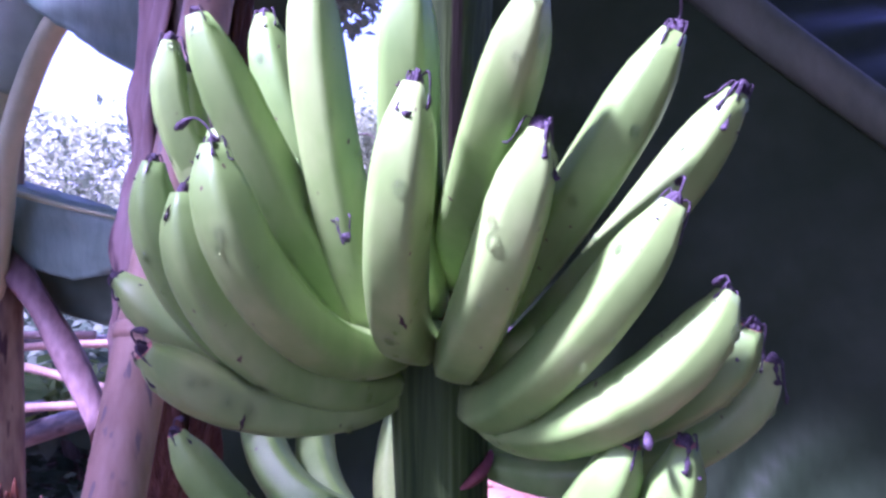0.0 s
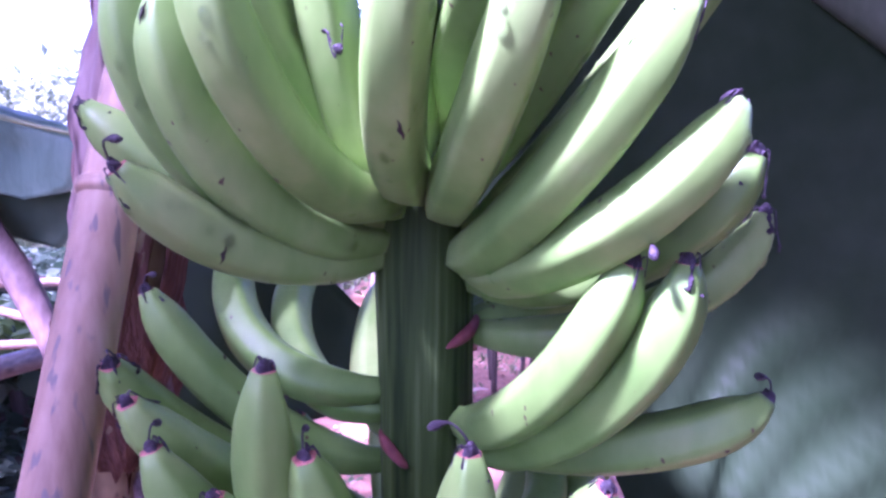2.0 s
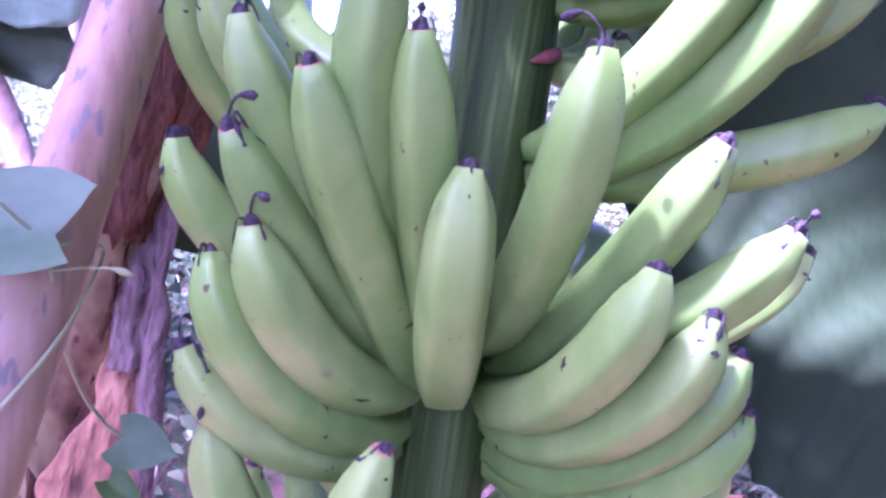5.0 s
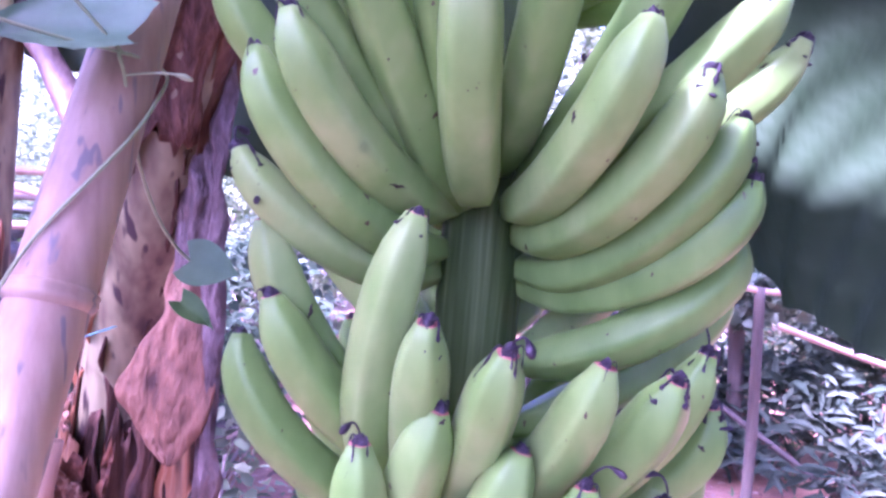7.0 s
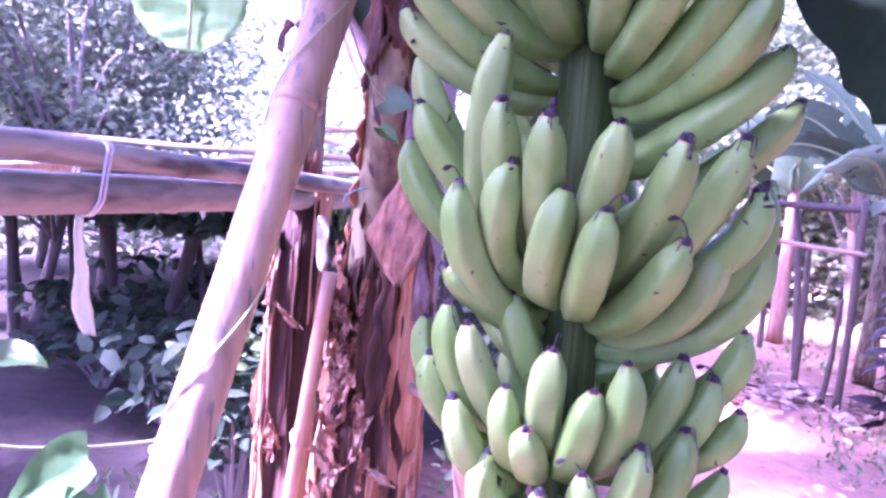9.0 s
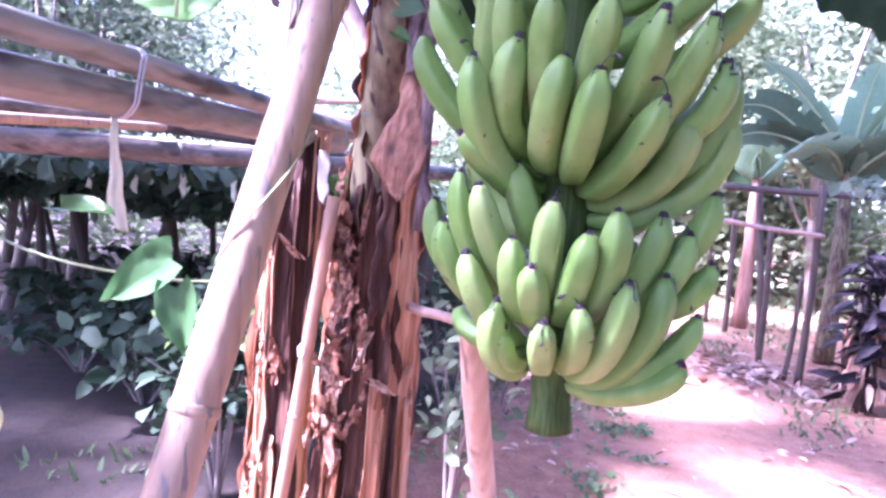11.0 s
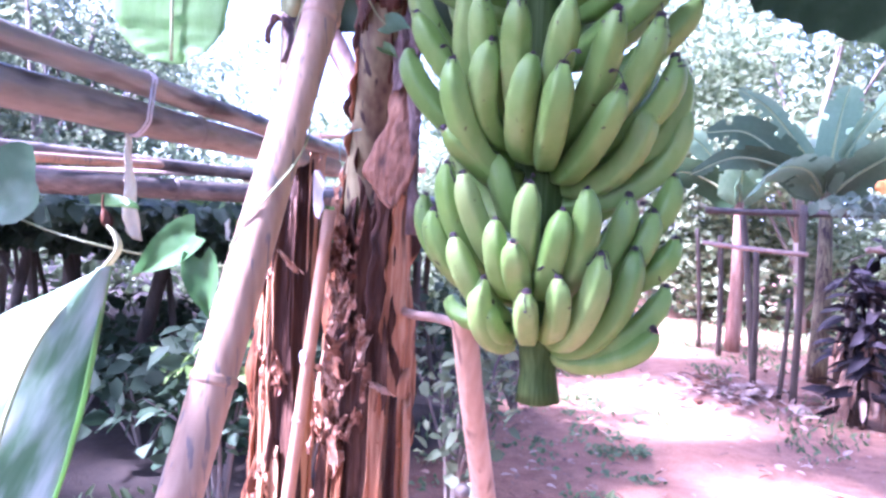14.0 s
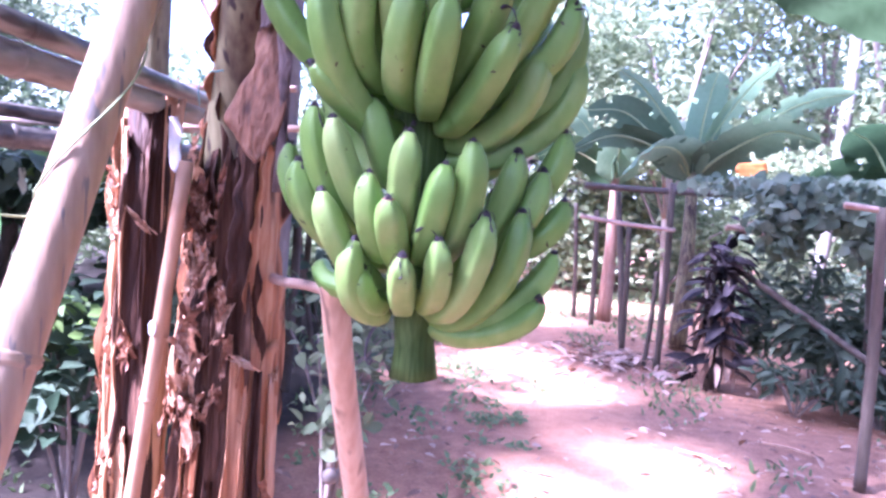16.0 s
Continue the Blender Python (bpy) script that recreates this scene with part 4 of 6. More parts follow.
# crown of the plant, over the bunch: mostly unseen leaves, laid to cast shade
for k, line in enumerate((
    [(0.1, 0.74, 2.62), (0.18, 0.35, 2.48), (0.24, 0.0, 2.42), (0.30, -0.28, 2.15)],
    [(-0.2, 0.80, 2.62), (-0.38, 0.55, 2.95), (-0.52, 0.30, 3.02), (-0.57, 0.0, 3.0)],
    [(-0.16, 0.74, 2.62), (-0.06, 0.1, 3.05), (0.15, -0.8, 3.0), (0.2, -1.7, 2.5)],
    [(-0.16, 0.74, 2.62), (0.4, 0.4, 3.0), (1.1, 0.0, 2.95), (1.8, -0.4, 2.5)],
    [(-0.3, 0.85, 2.5), (-1.15, 0.45, 3.0), (-1.2, -0.15, 3.08), (-0.85, -0.75, 3.0), (-0.5, -1.2, 2.9)],
    [(-0.3, 0.85, 2.5), (-0.5, 1.7, 3.1), (-0.8, 2.7, 3.1), (-1.0, 3.5, 2.7)],
    [(-0.16, 0.80, 2.6), (0.5, 1.3, 3.1), (1.2, 1.9, 3.1), (1.9, 2.4, 2.7)],
    [(-0.2, 0.80, 2.6), (-0.02, 0.0, 3.3), (-0.1, -0.8, 3.3), (-0.3, -1.6, 2.8)],
    [(-0.16, 0.74, 2.6), (0.3, 0.0, 3.3), (0.7, -0.8, 3.3), (1.1, -1.6, 2.8)],
    [(-0.3, 0.85, 2.5), (-1.2, 0.2, 3.1), (-1.75, -0.5, 3.1), (-2.1, -1.1, 2.8)],
    [(0.0, 0.74, 2.64), (0.22, 0.15, 2.62), (0.30, -0.5, 2.52), (0.32, -1.1, 2.1)],
    [(0.1, 0.72, 2.64), (0.65, 0.35, 2.70), (1.0, 0.1, 2.55), (1.3, -0.1, 2.1)],
    [(0.1, 0.70, 2.7), (0.7, 0.2, 2.75), (0.95, -0.1, 2.35), (1.0, -0.2, 1.85)],
    [(0.0, 0.60, 2.75), (0.5, -0.4, 2.9), (0.65, -0.95, 2.4), (0.62, -1.05, 1.7)],
    [(-0.12, 0.72, 2.64), (-0.13, 0.45, 2.68), (-0.10, 0.20, 2.60), (-0.05, -0.02, 2.42)],
    [(-0.2, 0.85, 2.55), (0.0, 1.6, 3.05), (0.25, 2.4, 3.15), (0.45, 3.1, 2.95)],
    [(-0.25, 0.85, 2.6), (-0.9, 0.9, 3.2), (-1.7, 0.9, 3.2), (-2.4, 0.9, 2.9)],
)):
    banana_leaf("leaf", line, (0.19, 0.23)[k] if k < 2 else 0.13 if k == 14 else 0.33, CROWN_SHADE, plant, 0.2, 0.3, 5 if k > 1 else 0, k, 0.016)


def sheet(name, rows, material, parent, label="", thick=0.002, wave=0.006, across=8, down=14, seed=0, bow=0.0, folds=0.0):
    """A crumpled sheet: rows of left and right edge points from top to bottom."""
    left, right = smooth_line([r[0] for r in rows], down // (len(rows) - 1)), smooth_line([r[1] for r in rows], down // (len(rows) - 1))
    verts, faces = [], []
    for k, (a, b) in enumerate(zip(left, right)):
        for j in range(across + 1):
            v = j / across
            p = a.lerp(b, v)
            verts.append(p + Vector((0, -1, 0)) * (bow * math.sin(math.pi * v) + folds * math.sin(v * 15 + 2.5 * noise.noise((k * 0.07, seed, 0))) + wave * noise.noise(p * 22 + Vector((seed, 0, 0))) + 0.5 * wave * abs(noise.noise(p * 48 + Vector((seed, 2, 0))))) + Vector((wave * noise.noise(p * 30), 0, 0)))
    for k in range(len(left) - 1):
        for j in range(across):
            q = k * (across + 1) + j
            faces.append((q, q + 1, q + across + 2, q + across + 1))
    ob = part(name, mesh_of(name, verts, faces, material), parent, label) if parent else new(name, mesh_of(name, verts, faces, material))
    mod = ob.modifiers.new("thick", "SOLIDIFY")
    mod.thickness = thick
    return ob


sheet("leaf_blade", [((-0.34, 0.86, 1.86), (-0.33, 0.84, 1.62)), ((-0.25, 0.85, 1.878), (-0.27, 0.83, 1.60)), ((-0.18, 0.85, 1.868), (-0.20, 0.83, 1.60)), ((-0.10, 0.85, 1.787), (-0.13, 0.83, 1.62)), ((-0.05, 0.85, 1.745), (-0.07, 0.83, 1.64)), ((0.0, 0.86, 1.70), (-0.01, 0.85, 1.66))], LEAF, plant, "dark green blade behind the bunch", 0.001, 0.006, 10, 30, 36)
dry = thing("dry_leaf", "crumpled torn brown dry leaf hanging on the stem", "dry leaf")
sheet("rolled_blade", [((-0.288, 0.722, 1.655), (-0.279, 0.716, 1.655)), ((-0.299, 0.726, 1.62), (-0.266, 0.708, 1.62)), ((-0.304, 0.728, 1.58), (-0.258, 0.704, 1.58)), ((-0.304, 0.726, 1.535), (-0.252, 0.702, 1.535)), ((-0.300, 0.722, 1.488), (-0.247, 0.702, 1.498))], DRYGREY, dry, "purplish-grey rolled upper half", 0.002, 0.007, 18, 40, 3, 0.016, 0.004)
sheet("torn_blade", [((-0.298, 0.732, 1.525), (-0.260, 0.716, 1.525)), ((-0.307, 0.732, 1.47), (-0.246, 0.708, 1.47)), ((-0.317, 0.732, 1.43), (-0.242, 0.70, 1.43)), ((-0.348, 0.730, 1.362), (-0.236, 0.69, 1.362)), ((-0.325, 0.724, 1.33), (-0.243, 0.69, 1.335)), ((-0.290, 0.705, 1.292), (-0.274, 0.695, 1.295))], DRYLEAF, dry, "reddish-brown torn lower half", 0.002, 0.007, 24, 60, 13, 0.004, 0.003)
part("leaf_stalk", mesh_of("leaf_stalk", *sweep(smooth_line([(-0.283, 0.719, 1.60), (-0.2836, 0.7215, 1.655), (-0.300, 0.742, 1.715), (-0.3155, 0.762, 1.778), (-0.328, 0.775, 1.90)], 5), [0.0035 + 0.0001 * k for k in range(21)], 8, shape=[1, 0.6, 0.9, 0.5, 1, 0.6, 0.9, 0.5]), PETIOLE), dry, "withered pale stalk")
cord = tagged(new("cord", mesh_of("cord", *sweep(smooth_line([(-0.352, 0.715, 1.428), (-0.372, 0.70, 1.419), (-0.402, 0.735, 1.405), (-0.43, 0.79, 1.385)], 5), 0.0011, 6), CORD)), "thin teal cord tied round the stem", "cord")
hang = sheet("dry_leaf", [((-0.345, 0.765, 1.40), (-0.322, 0.755, 1.40)), ((-0.338, 0.757, 1.30), (-0.318, 0.748, 1.30)), ((-0.345, 0.757, 1.20), (-0.322, 0.748, 1.20)), ((-0.340, 0.757, 1.09), (-0.332, 0.754, 1.08))], SHEATH_DARK, None, "", 0.002, 0.010, 5, 24, 18, 0.010)
tagged(hang, "thin dark strip of dried leaf hanging down the stem", "dry leaf")
curl = sheet("dry_leaf", [((-0.817, 1.11, 1.715), (-0.807, 1.10, 1.71)), ((-0.822, 1.11, 1.765), (-0.792, 1.10, 1.75)), ((-0.787, 1.105, 1.79), (-0.777, 1.10, 1.765)), ((-0.747, 1.10, 1.775), (-0.762, 1.095, 1.755)), ((-0.732, 1.10, 1.72), (-0.757, 1.095, 1.715)), ((-0.747, 1.10, 1.66), (-0.757, 1.095, 1.66))], DRYGREY, None, "", 0.002, 0.016, 8, 24, 28, 0.02)
tagged(curl, "dark curled shrivelled leaf on a thin stalk", "dry leaf")
dark = sheet("dry_leaf", [((-0.275, 0.72, 2.1), (-0.245, 0.70, 2.1)), ((-0.28, 0.72, 1.8), (-0.245, 0.70, 1.8)), ((-0.27, 0.72, 1.55), (-0.24, 0.69, 1.55)), ((-0.25, 0.71, 1.25), (-0.225, 0.69, 1.25))], DRYGREY, None, "", 0.003, 0.012, 5, 24, 8, 0.012)
tagged(dark, "narrow dark strip of dried leaf beside the stem", "dry leaf")
stake = pole("bamboo_stake", [(-0.570, 0.742, 0.0), (-0.494, 0.746, 0.645), (-0.425, 0.752, 1.29)], 0.0122, STAKE, "thin orange-tan bamboo stake leaning on the banana stem", "bamboo stake", (0.42, 0.7))
sheet("tape", [((-0.460, 0.7355, 1.034), (-0.453, 0.735, 1.036)), ((-0.465, 0.737, 1.026), (-0.450, 0.735, 1.022)), ((-0.463, 0.736, 1.012), (-0.455, 0.735, 1.010))], STRING, stake, "scrap of white tape", 0.001, 0.004, 6, 16, 41)
pole("side_stick", [(-0.40, 0.90, 1.128), (-0.30, 0.84, 1.106), (-0.225, 0.81, 1.104), (-0.15, 0.775, 1.092)], 0.0085, STICK, "short knotty stick between stem and prop", "stick", (0.5,))
rag = sheet("rag", [((-0.512, 0.85, 1.372), (-0.500, 0.845, 1.372)), ((-0.520, 0.85, 1.34), (-0.492, 0.842, 1.345)), ((-0.520, 0.852, 1.31), (-0.490, 0.84, 1.305)), ((-0.506, 0.85, 1.28), (-0.496, 0.845, 1.275))], STRING, None, "", 0.001, 0.008, 6, 18, 5)
tagged(rag, "scrap of white plastic caught on the stem", "rag")

# ---- beams of the near trellis ----
for x, lean, z, rise, r in ((-0.527, -0.023, 1.435, -0.015, 0.0165), (-0.539, -0.067, 1.391, 0.022, 0.0240)):
    pole("bamboo_beam", [(x + lean * (y - 0.42), y, z + rise * (y - 0.42)) for y in (-1.5, -0.9, -0.3, 0.3, 0.7, 1.04)], r, BEAM, "weathered brown bamboo beam tied to the trellis", "bamboo beam", (0.3, 0.55, 0.8), "trellis beams", node_gain=1.06)
for line, r in (([(-2.2, -0.4, 1.30), (-1.64, 1.0, 1.356), (-1.24, 2.0, 1.396), (-0.93, 2.8, 1.43)], 0.036), ([(-1.9, 0.4, 1.44), (-1.55, 1.3, 1.455), (-1.25, 2.1, 1.46)], 0.022)):
    pole("bamboo_beam", line, r, BAMBOO_DARK, "dark weathered bamboo beam of the trellis", "bamboo beam", (0.3, 0.6), "trellis beams")
pole("split_rail", [(-1.33, 0.8, 1.393), (-1.47, 1.5, 1.455), (-1.62, 2.2, 1.519)], 0.013, BAMBOO, "pale split bamboo rail laid over the trellis", "rail", ())
tie = thing("string_tie", "white string tied round two bamboo beams", "string")
for off in (0.0, 0.006):
    loop = []
    for k in range(29):
        a = k * 2 * math.pi / 28
        n = Vector((math.cos(a), 0, math.sin(a)))
        c, r = max(((Vector((-0.527, 0, 1.435)), 0.0180), (Vector((-0.539, 0, 1.391)), 0.0258)), key=lambda q: q[0].dot(n) + q[1])
        loop.append(c + n * r + Vector((0.002, 0.395 + off + 0.004 * math.sin(2 * a), 0)))
    part("string", mesh_of("string", *sweep(loop, 0.0016, 6), STRING), tie)
strip = sheet("cloth_strip", [((-0.5475, 0.396, 1.368), (-0.5435, 0.402, 1.368)), ((-0.549, 0.395, 1.33), (-0.542, 0.405, 1.33)), ((-0.548, 0.398, 1.29), (-0.540, 0.410, 1.29)), ((-0.550, 0.400, 1.255), (-0.539, 0.416, 1.25)), ((-0.543, 0.410, 1.225), (-0.537, 0.418, 1.222))], CLOTH, None, "", 0.001, 0.006, 6, 24, 2, 0.0, 0.002)
tagged(strip, "pale cloth strip hanging from the bamboo beam", "cloth strip")

# ---- second stem with broad leaves ----
plant2 = thing("banana_plant", "second banana stem with dry brown sheaths and broad leaves", "banana plant")
stem2 = smooth_line([(-0.88, 1.33, 0), (-0.86, 1.31, 0.9), (-0.87, 1.32, 1.7), (-0.88, 1.35, 2.2), (-0.9, 1.4, 2.7)], 8)
part("stem", mesh_of("stem", *sweep(stem2, [0.062 - 0.012 * p.z for p in stem2], 18), STEM), plant2)
for k in range(12):
    sheath(plant2, (-0.865, 1.315), 0.072, 0.058, -100 + k * 17 + rs.uniform(-8, 8), rs.uniform(30, 60), rs.uniform(0, 0.4), rs.uniform(1.0, 1.55), 50 + k)
for k in range(40):
    scrap(plant2, (-0.865, 1.315), 0.074, rs.uniform(-1.6, 1.6), rs.uniform(0.2, 1.45), 700 + k)
sheet("leaf_blade", [((-0.80, 1.2, 2.78), (-0.45, 1.12, 2.78)), ((-0.80, 1.18, 2.60), (-0.43, 1.11, 2.56)), ((-0.76, 1.16, 2.44), (-0.44, 1.11, 2.36)), ((-0.71, 1.15, 2.37), (-0.48, 1.12, 2.22))], LEAF_BLUE, plant2, "bluish waxy underside of a broad leaf", 0.001, 0.012, 12, 30, 31, 0.03)
sheet("leaf_blade", [((-0.90, 1.25, 2.50), (-0.70, 1.18, 2.48)), ((-0.90, 1.24, 2.40), (-0.69, 1.18, 2.35)), ((-0.88, 1.23, 2.31), (-0.71, 1.18, 2.29)), ((-0.85, 1.23, 2.25), (-0.76, 1.19, 2.22))], LEAF_PALE, plant2, "", 0.001, 0.010, 8, 24, 32, 0.02)
sheet("leaf_blade", [((-1.16, 1.28, 2.40), (-0.88, 1.22, 2.42)), ((-1.15, 1.27, 2.25), (-0.90, 1.23, 2.22)), ((-1.12, 1.27, 2.11), (-0.91, 1.23, 2.10)), ((-1.03, 1.26, 2.01), (-0.925, 1.24, 1.995))], YELLOWING, plant2, "yellowing leaf with orange streaks", 0.001, 0.012, 8, 24, 35, 0.02)
wide = sheet("leaf_blade", [((-1.02, 1.45, 2.130), (-0.66, 1.33, 2.035)), ((-1.02, 1.35, 2.105), (-0.58, 1.24, 2.000)), ((-1.00, 1.355, 2.005), (-0.60, 1.25, 1.915)), ((-0.95, 1.37, 1.945), (-0.70, 1.28, 1.890))], LEAF_BLUE, plant2, "broad grey-green blade with a pale midrib", 0.001, 0.010, 14, 24, 33, 0.0)
part("midrib", mesh_of("midrib", *sweep(smooth_line([(-1.07, 1.36, 2.12), (-0.87, 1.30, 2.07), (-0.72, 1.262, 2.033), (-0.58, 1.232, 2.002)], 6), [0.009 - 0.0003 * k for k in range(19)], 7), MIDRIB), wide)
sheet("leaf_blade", [((-0.93, 1.40, 1.945), (-0.64, 1.31, 1.925)), ((-0.90, 1.40, 1.88), (-0.62, 1.31, 1.86)), ((-0.84, 1.40, 1.83), (-0.66, 1.32, 1.80))], LEAF_MID, plant2, "dark green lower blade", 0.001, 0.010, 10, 18, 37, 0.0)
tip_leaf = sheet("leaf_blade", [((-1.72, 1.5, 2.5), (-1.30, 1.58, 2.5)), ((-1.73, 1.5, 2.2), (-1.28, 1.58, 2.2)), ((-1.71, 1.5, 1.98), (-1.30, 1.58, 1.97)), ((-1.66, 1.51, 1.88), (-1.34, 1.57, 1.87)), ((-1.55, 1.53, 1.815), (-1.45, 1.55, 1.81))], TENDER, plant2, "bright green drooping leaf end", 0.001, 0.012, 12, 30, 6, -0.03)
part("midrib", mesh_of("midrib", *sweep(smooth_line([(-1.2, 1.45, 2.75), (-1.45, 1.52, 2.62), (-1.51, 1.55, 2.3), (-1.5, 1.55, 1.82)], 6), 0.006, 7), MIDRIB), tip_leaf)
banana_leaf("leaf", [(-1.05, 1.6, 2.5), (-1.6, 1.9, 3.0), (-2.3, 2.3, 3.0), (-2.9, 2.6, 2.6)], 0.22, LEAF, plant2, 0.2, 0.25, 4, 24, 0.012)
# A leaf added above the view to shade the right-hand beans and post.
banana_leaf("leaf", [(-0.9, 1.4, 2.68), (-0.5, 2.2, 3.45), (0.05, 3.1, 3.65), (0.5, 3.9, 3.55)], 0.36, LEAF, plant2, 0.15, 0.2, 5, 70, 0.014)
for line, r in (([(-0.87, 1.30, 1.85), (-0.82, 1.25, 2.0), (-0.775, 1.2, 2.13), (-0.735, 1.19, 2.24), (-0.68, 1.17, 2.33), (-0.60, 1.15, 2.42)], 0.020), ([(-0.90, 1.33, 1.8), (-0.87, 1.27, 2.0), (-0.83, 1.23, 2.15), (-0.79, 1.21, 2.28), (-0.75, 1.2, 2.42)], 0.022)):
    part("petiole", mesh_of("petiole", *sweep(smooth_line(line, 5), r, 12), MIDRIB), plant2, "pale green leaf stalk")
part("dry_petiole", mesh_of("dry_petiole", *sweep(bezier((-0.86, 1.32, 1.93), (-0.76, 1.30, 1.84), (-0.62, 1.24, 1.60), 12), [0.030 + 0.01 * math.sin(k) * 0.3 for k in range(13)], 9, shape=[1, 0.8, 0.9, 1.1, 1, 0.7, 0.9, 1, 0.8]), PETIOLE), plant2, "dried brown leaf stalk")
for k, (a, b) in enumerate((((-1.5, 2.0, 1.46), (-0.70, 1.95, 1.50)), ((-1.5, 2.05, 1.64), (-0.76, 1.9, 1.50)), ((-1.6, 2.1, 1.62), (-0.80, 2.1, 1.66)), ((-0.86, 2.0, 0.0), (-0.84, 1.95, 1.72)))):
    pole("cane", [a, Vector(a).lerp(Vector(b), 0.5) + Vector((0, 0, 0.01)), b], 0.013, STICK, "thin pale cane of the trellis", "cane", (), "trellis canes")

# ---- pale leaf beside the path of the camera, and the vine ----
pale = thing("broad_leaf", "young green leaf with pale stripes and curled brown tip", "leaf")
blade = sheet("leaf_blade", [((-0.0290, -0.1420, 1.2250), (-0.0265, -0.1410, 1.2260)), ((-0.0450, -0.1490, 1.2155), (-0.0285, -0.1425, 1.2100)), ((-0.0650, -0.1580, 1.2030), (-0.0310, -0.1440, 1.1900)), ((-0.0800, -0.1650, 1.1800), (-0.0340, -0.1455, 1.1700)), ((-0.0850, -0.1680, 1.1400), (-0.0420, -0.1500, 1.1350)), ((-0.0700, -0.1650, 1.0900), (-0.0620, -0.1600, 1.0900))], VARIEGATED, pale, "", 0.0004, 0.0012, 14, 40, 12, 0.003)
part("midrib", mesh_of("midrib", *sweep(smooth_line([(-0.066, -0.1635, 1.09), (-0.060, -0.1605, 1.14), (-0.052, -0.1575, 1.178), (-0.042, -0.152, 1.205), (-0.028, -0.1425, 1.225)], 6), [0.0011 - 0.00003 * k for k in range(25)], 7), MIDRIB), blade)
part("rim", mesh_of("rim", *sweep(smooth_line([(-0.0265, -0.1412, 1.226), (-0.0285, -0.1427, 1.210), (-0.0310, -0.1442, 1.190), (-0.0340, -0.1457, 1.170), (-0.0420, -0.1502, 1.135), (-0.0620, -0.1602, 1.09)], 6), [0.0004 + 0.0011 * math.sin(math.pi * k / 30) for k in range(31)], 8, shape=[1, 0.4, 0.2, 0.4, 1, 0.4, 0.2, 0.4]), TENDER), blade, "bright yellow-green rim")
part("leaf_stalk", mesh_of("leaf_stalk", *sweep(smooth_line([(-0.066, -0.162, 1.095), (-0.075, -0.155, 0.95), (-0.088, -0.145, 0.5), (-0.09, -0.14, -0.02)], 6), [0.0012 + 0.00012 * k for k in range(19)], 7), TENDRIL), pale, "thin green stalk")
tip = part("curled_tip", mesh_of("curled_tip", *sweep(smooth_line([(-0.0340, -0.1440, 1.2190), (-0.0290, -0.1420, 1.2250), (-0.0250, -0.1400, 1.2320), (-0.0262, -0.1402, 1.2370), (-0.0292, -0.1410, 1.2405)], 6), [0.0016 + 0.0012 * math.sin(math.pi * k / 24) for k in range(25)], 8, shape=[1, 0.5, 0.2, 0.5, 1, 0.5, 0.2, 0.5]), PALE_TIP), pale, "curled yellowing leaf tip")
part("dry_end", mesh_of("dry_end", *sweep(smooth_line([(-0.0290, -0.1410, 1.2400), (-0.0302, -0.1412, 1.2440), (-0.0315, -0.1415, 1.2475), (-0.0318, -0.1415, 1.2520)], 4), [0.0011, 0.0018, 0.0021, 0.0020, 0.0018, 0.0015, 0.0011, 0.0006, 0.0005, 0.0004, 0.0004, 0.0003, 0.0002], 7, shape=[1, 0.7, 0.9, 1, 0.6, 0.8, 1]), SHEATH), tip, "dry brown leaf point")


def heart_leaf(parent, at, way, face, size, seed, material=VINE, slim=0.40):
    """A heart-shaped vine leaf with a fold along its middle and a wavy rim."""
    way, face = Vector(way).normalized(), Vector(face).normalized()
    side = way.cross(face).normalized()
    face = side.cross(way)
    verts, faces, n, m = [], [], 16, 5
    for k in range(n + 1):
        u = k / n
        w = slim * math.sin(math.pi * min(1, 0.10 + 0.90 * u) ** 0.62) ** 0.9 * (1 - 0.55 * max(0, u - 0.72) / 0.28) if u < 1 else 0.0
        for j in range(-m, m + 1):
            v = j / m
            back = 0.16 * abs(v) * (1 - u) ** 3
            p = Vector(at) + way * size * (u - back) + side * size * max(w, 0) * v
            vein = 0.006 * math.cos((u * 7 - abs(v) * 2.2) * 2 * math.pi) * abs(v)
            p += face * size * (0.12 * abs(v) ** 1.4 - 0.12 * u * u + 0.03 * noise.noise((u * 4, v * 3, seed)) + vein)
            verts.append(p)
    for k in range(n):
        for j in range(2 * m):
            q = k * (2 * m + 1) + j
            faces.append((q, q + 1, q + 2 * m + 2, q + 2 * m + 1))
    return part("vine_leaf", mesh_of("vine_leaf", verts, faces, material), parent)


vine = thing("climbing_vine", "green vine with heart-shaped leaves twining round the bamboo pole", "vine")
pole_foot, pole_way = Vector((-0.26, 0.226, 1.09)), Vector((0.048, 0.345, 1.0))
wound = [pole_foot + pole_way * h + 0.0245 * Vector((math.sin(a), -math.cos(a), 0)) for h, a in ((0.115 + 0.43 * q / 20, radians(-60 + 540 * q / 20)) for q in range(21))]
part("tendril", mesh_of("tendril", *sweep(smooth_line([(-0.62, 0.16, 1.30), (-0.434, 0.137, 1.248), (-0.33, 0.15, 1.222), *wound, (-0.2225, 0.386, 1.636), (-0.2215, 0.389, 1.624), (-0.223, 0.412, 1.590), (-0.219, 0.440, 1.552), (-0.2095, 0.456, 1.529), (-0.200, 0.4645, 1.518)], 5), 0.0011, 6), TENDRIL), vine, "thin green tendril")
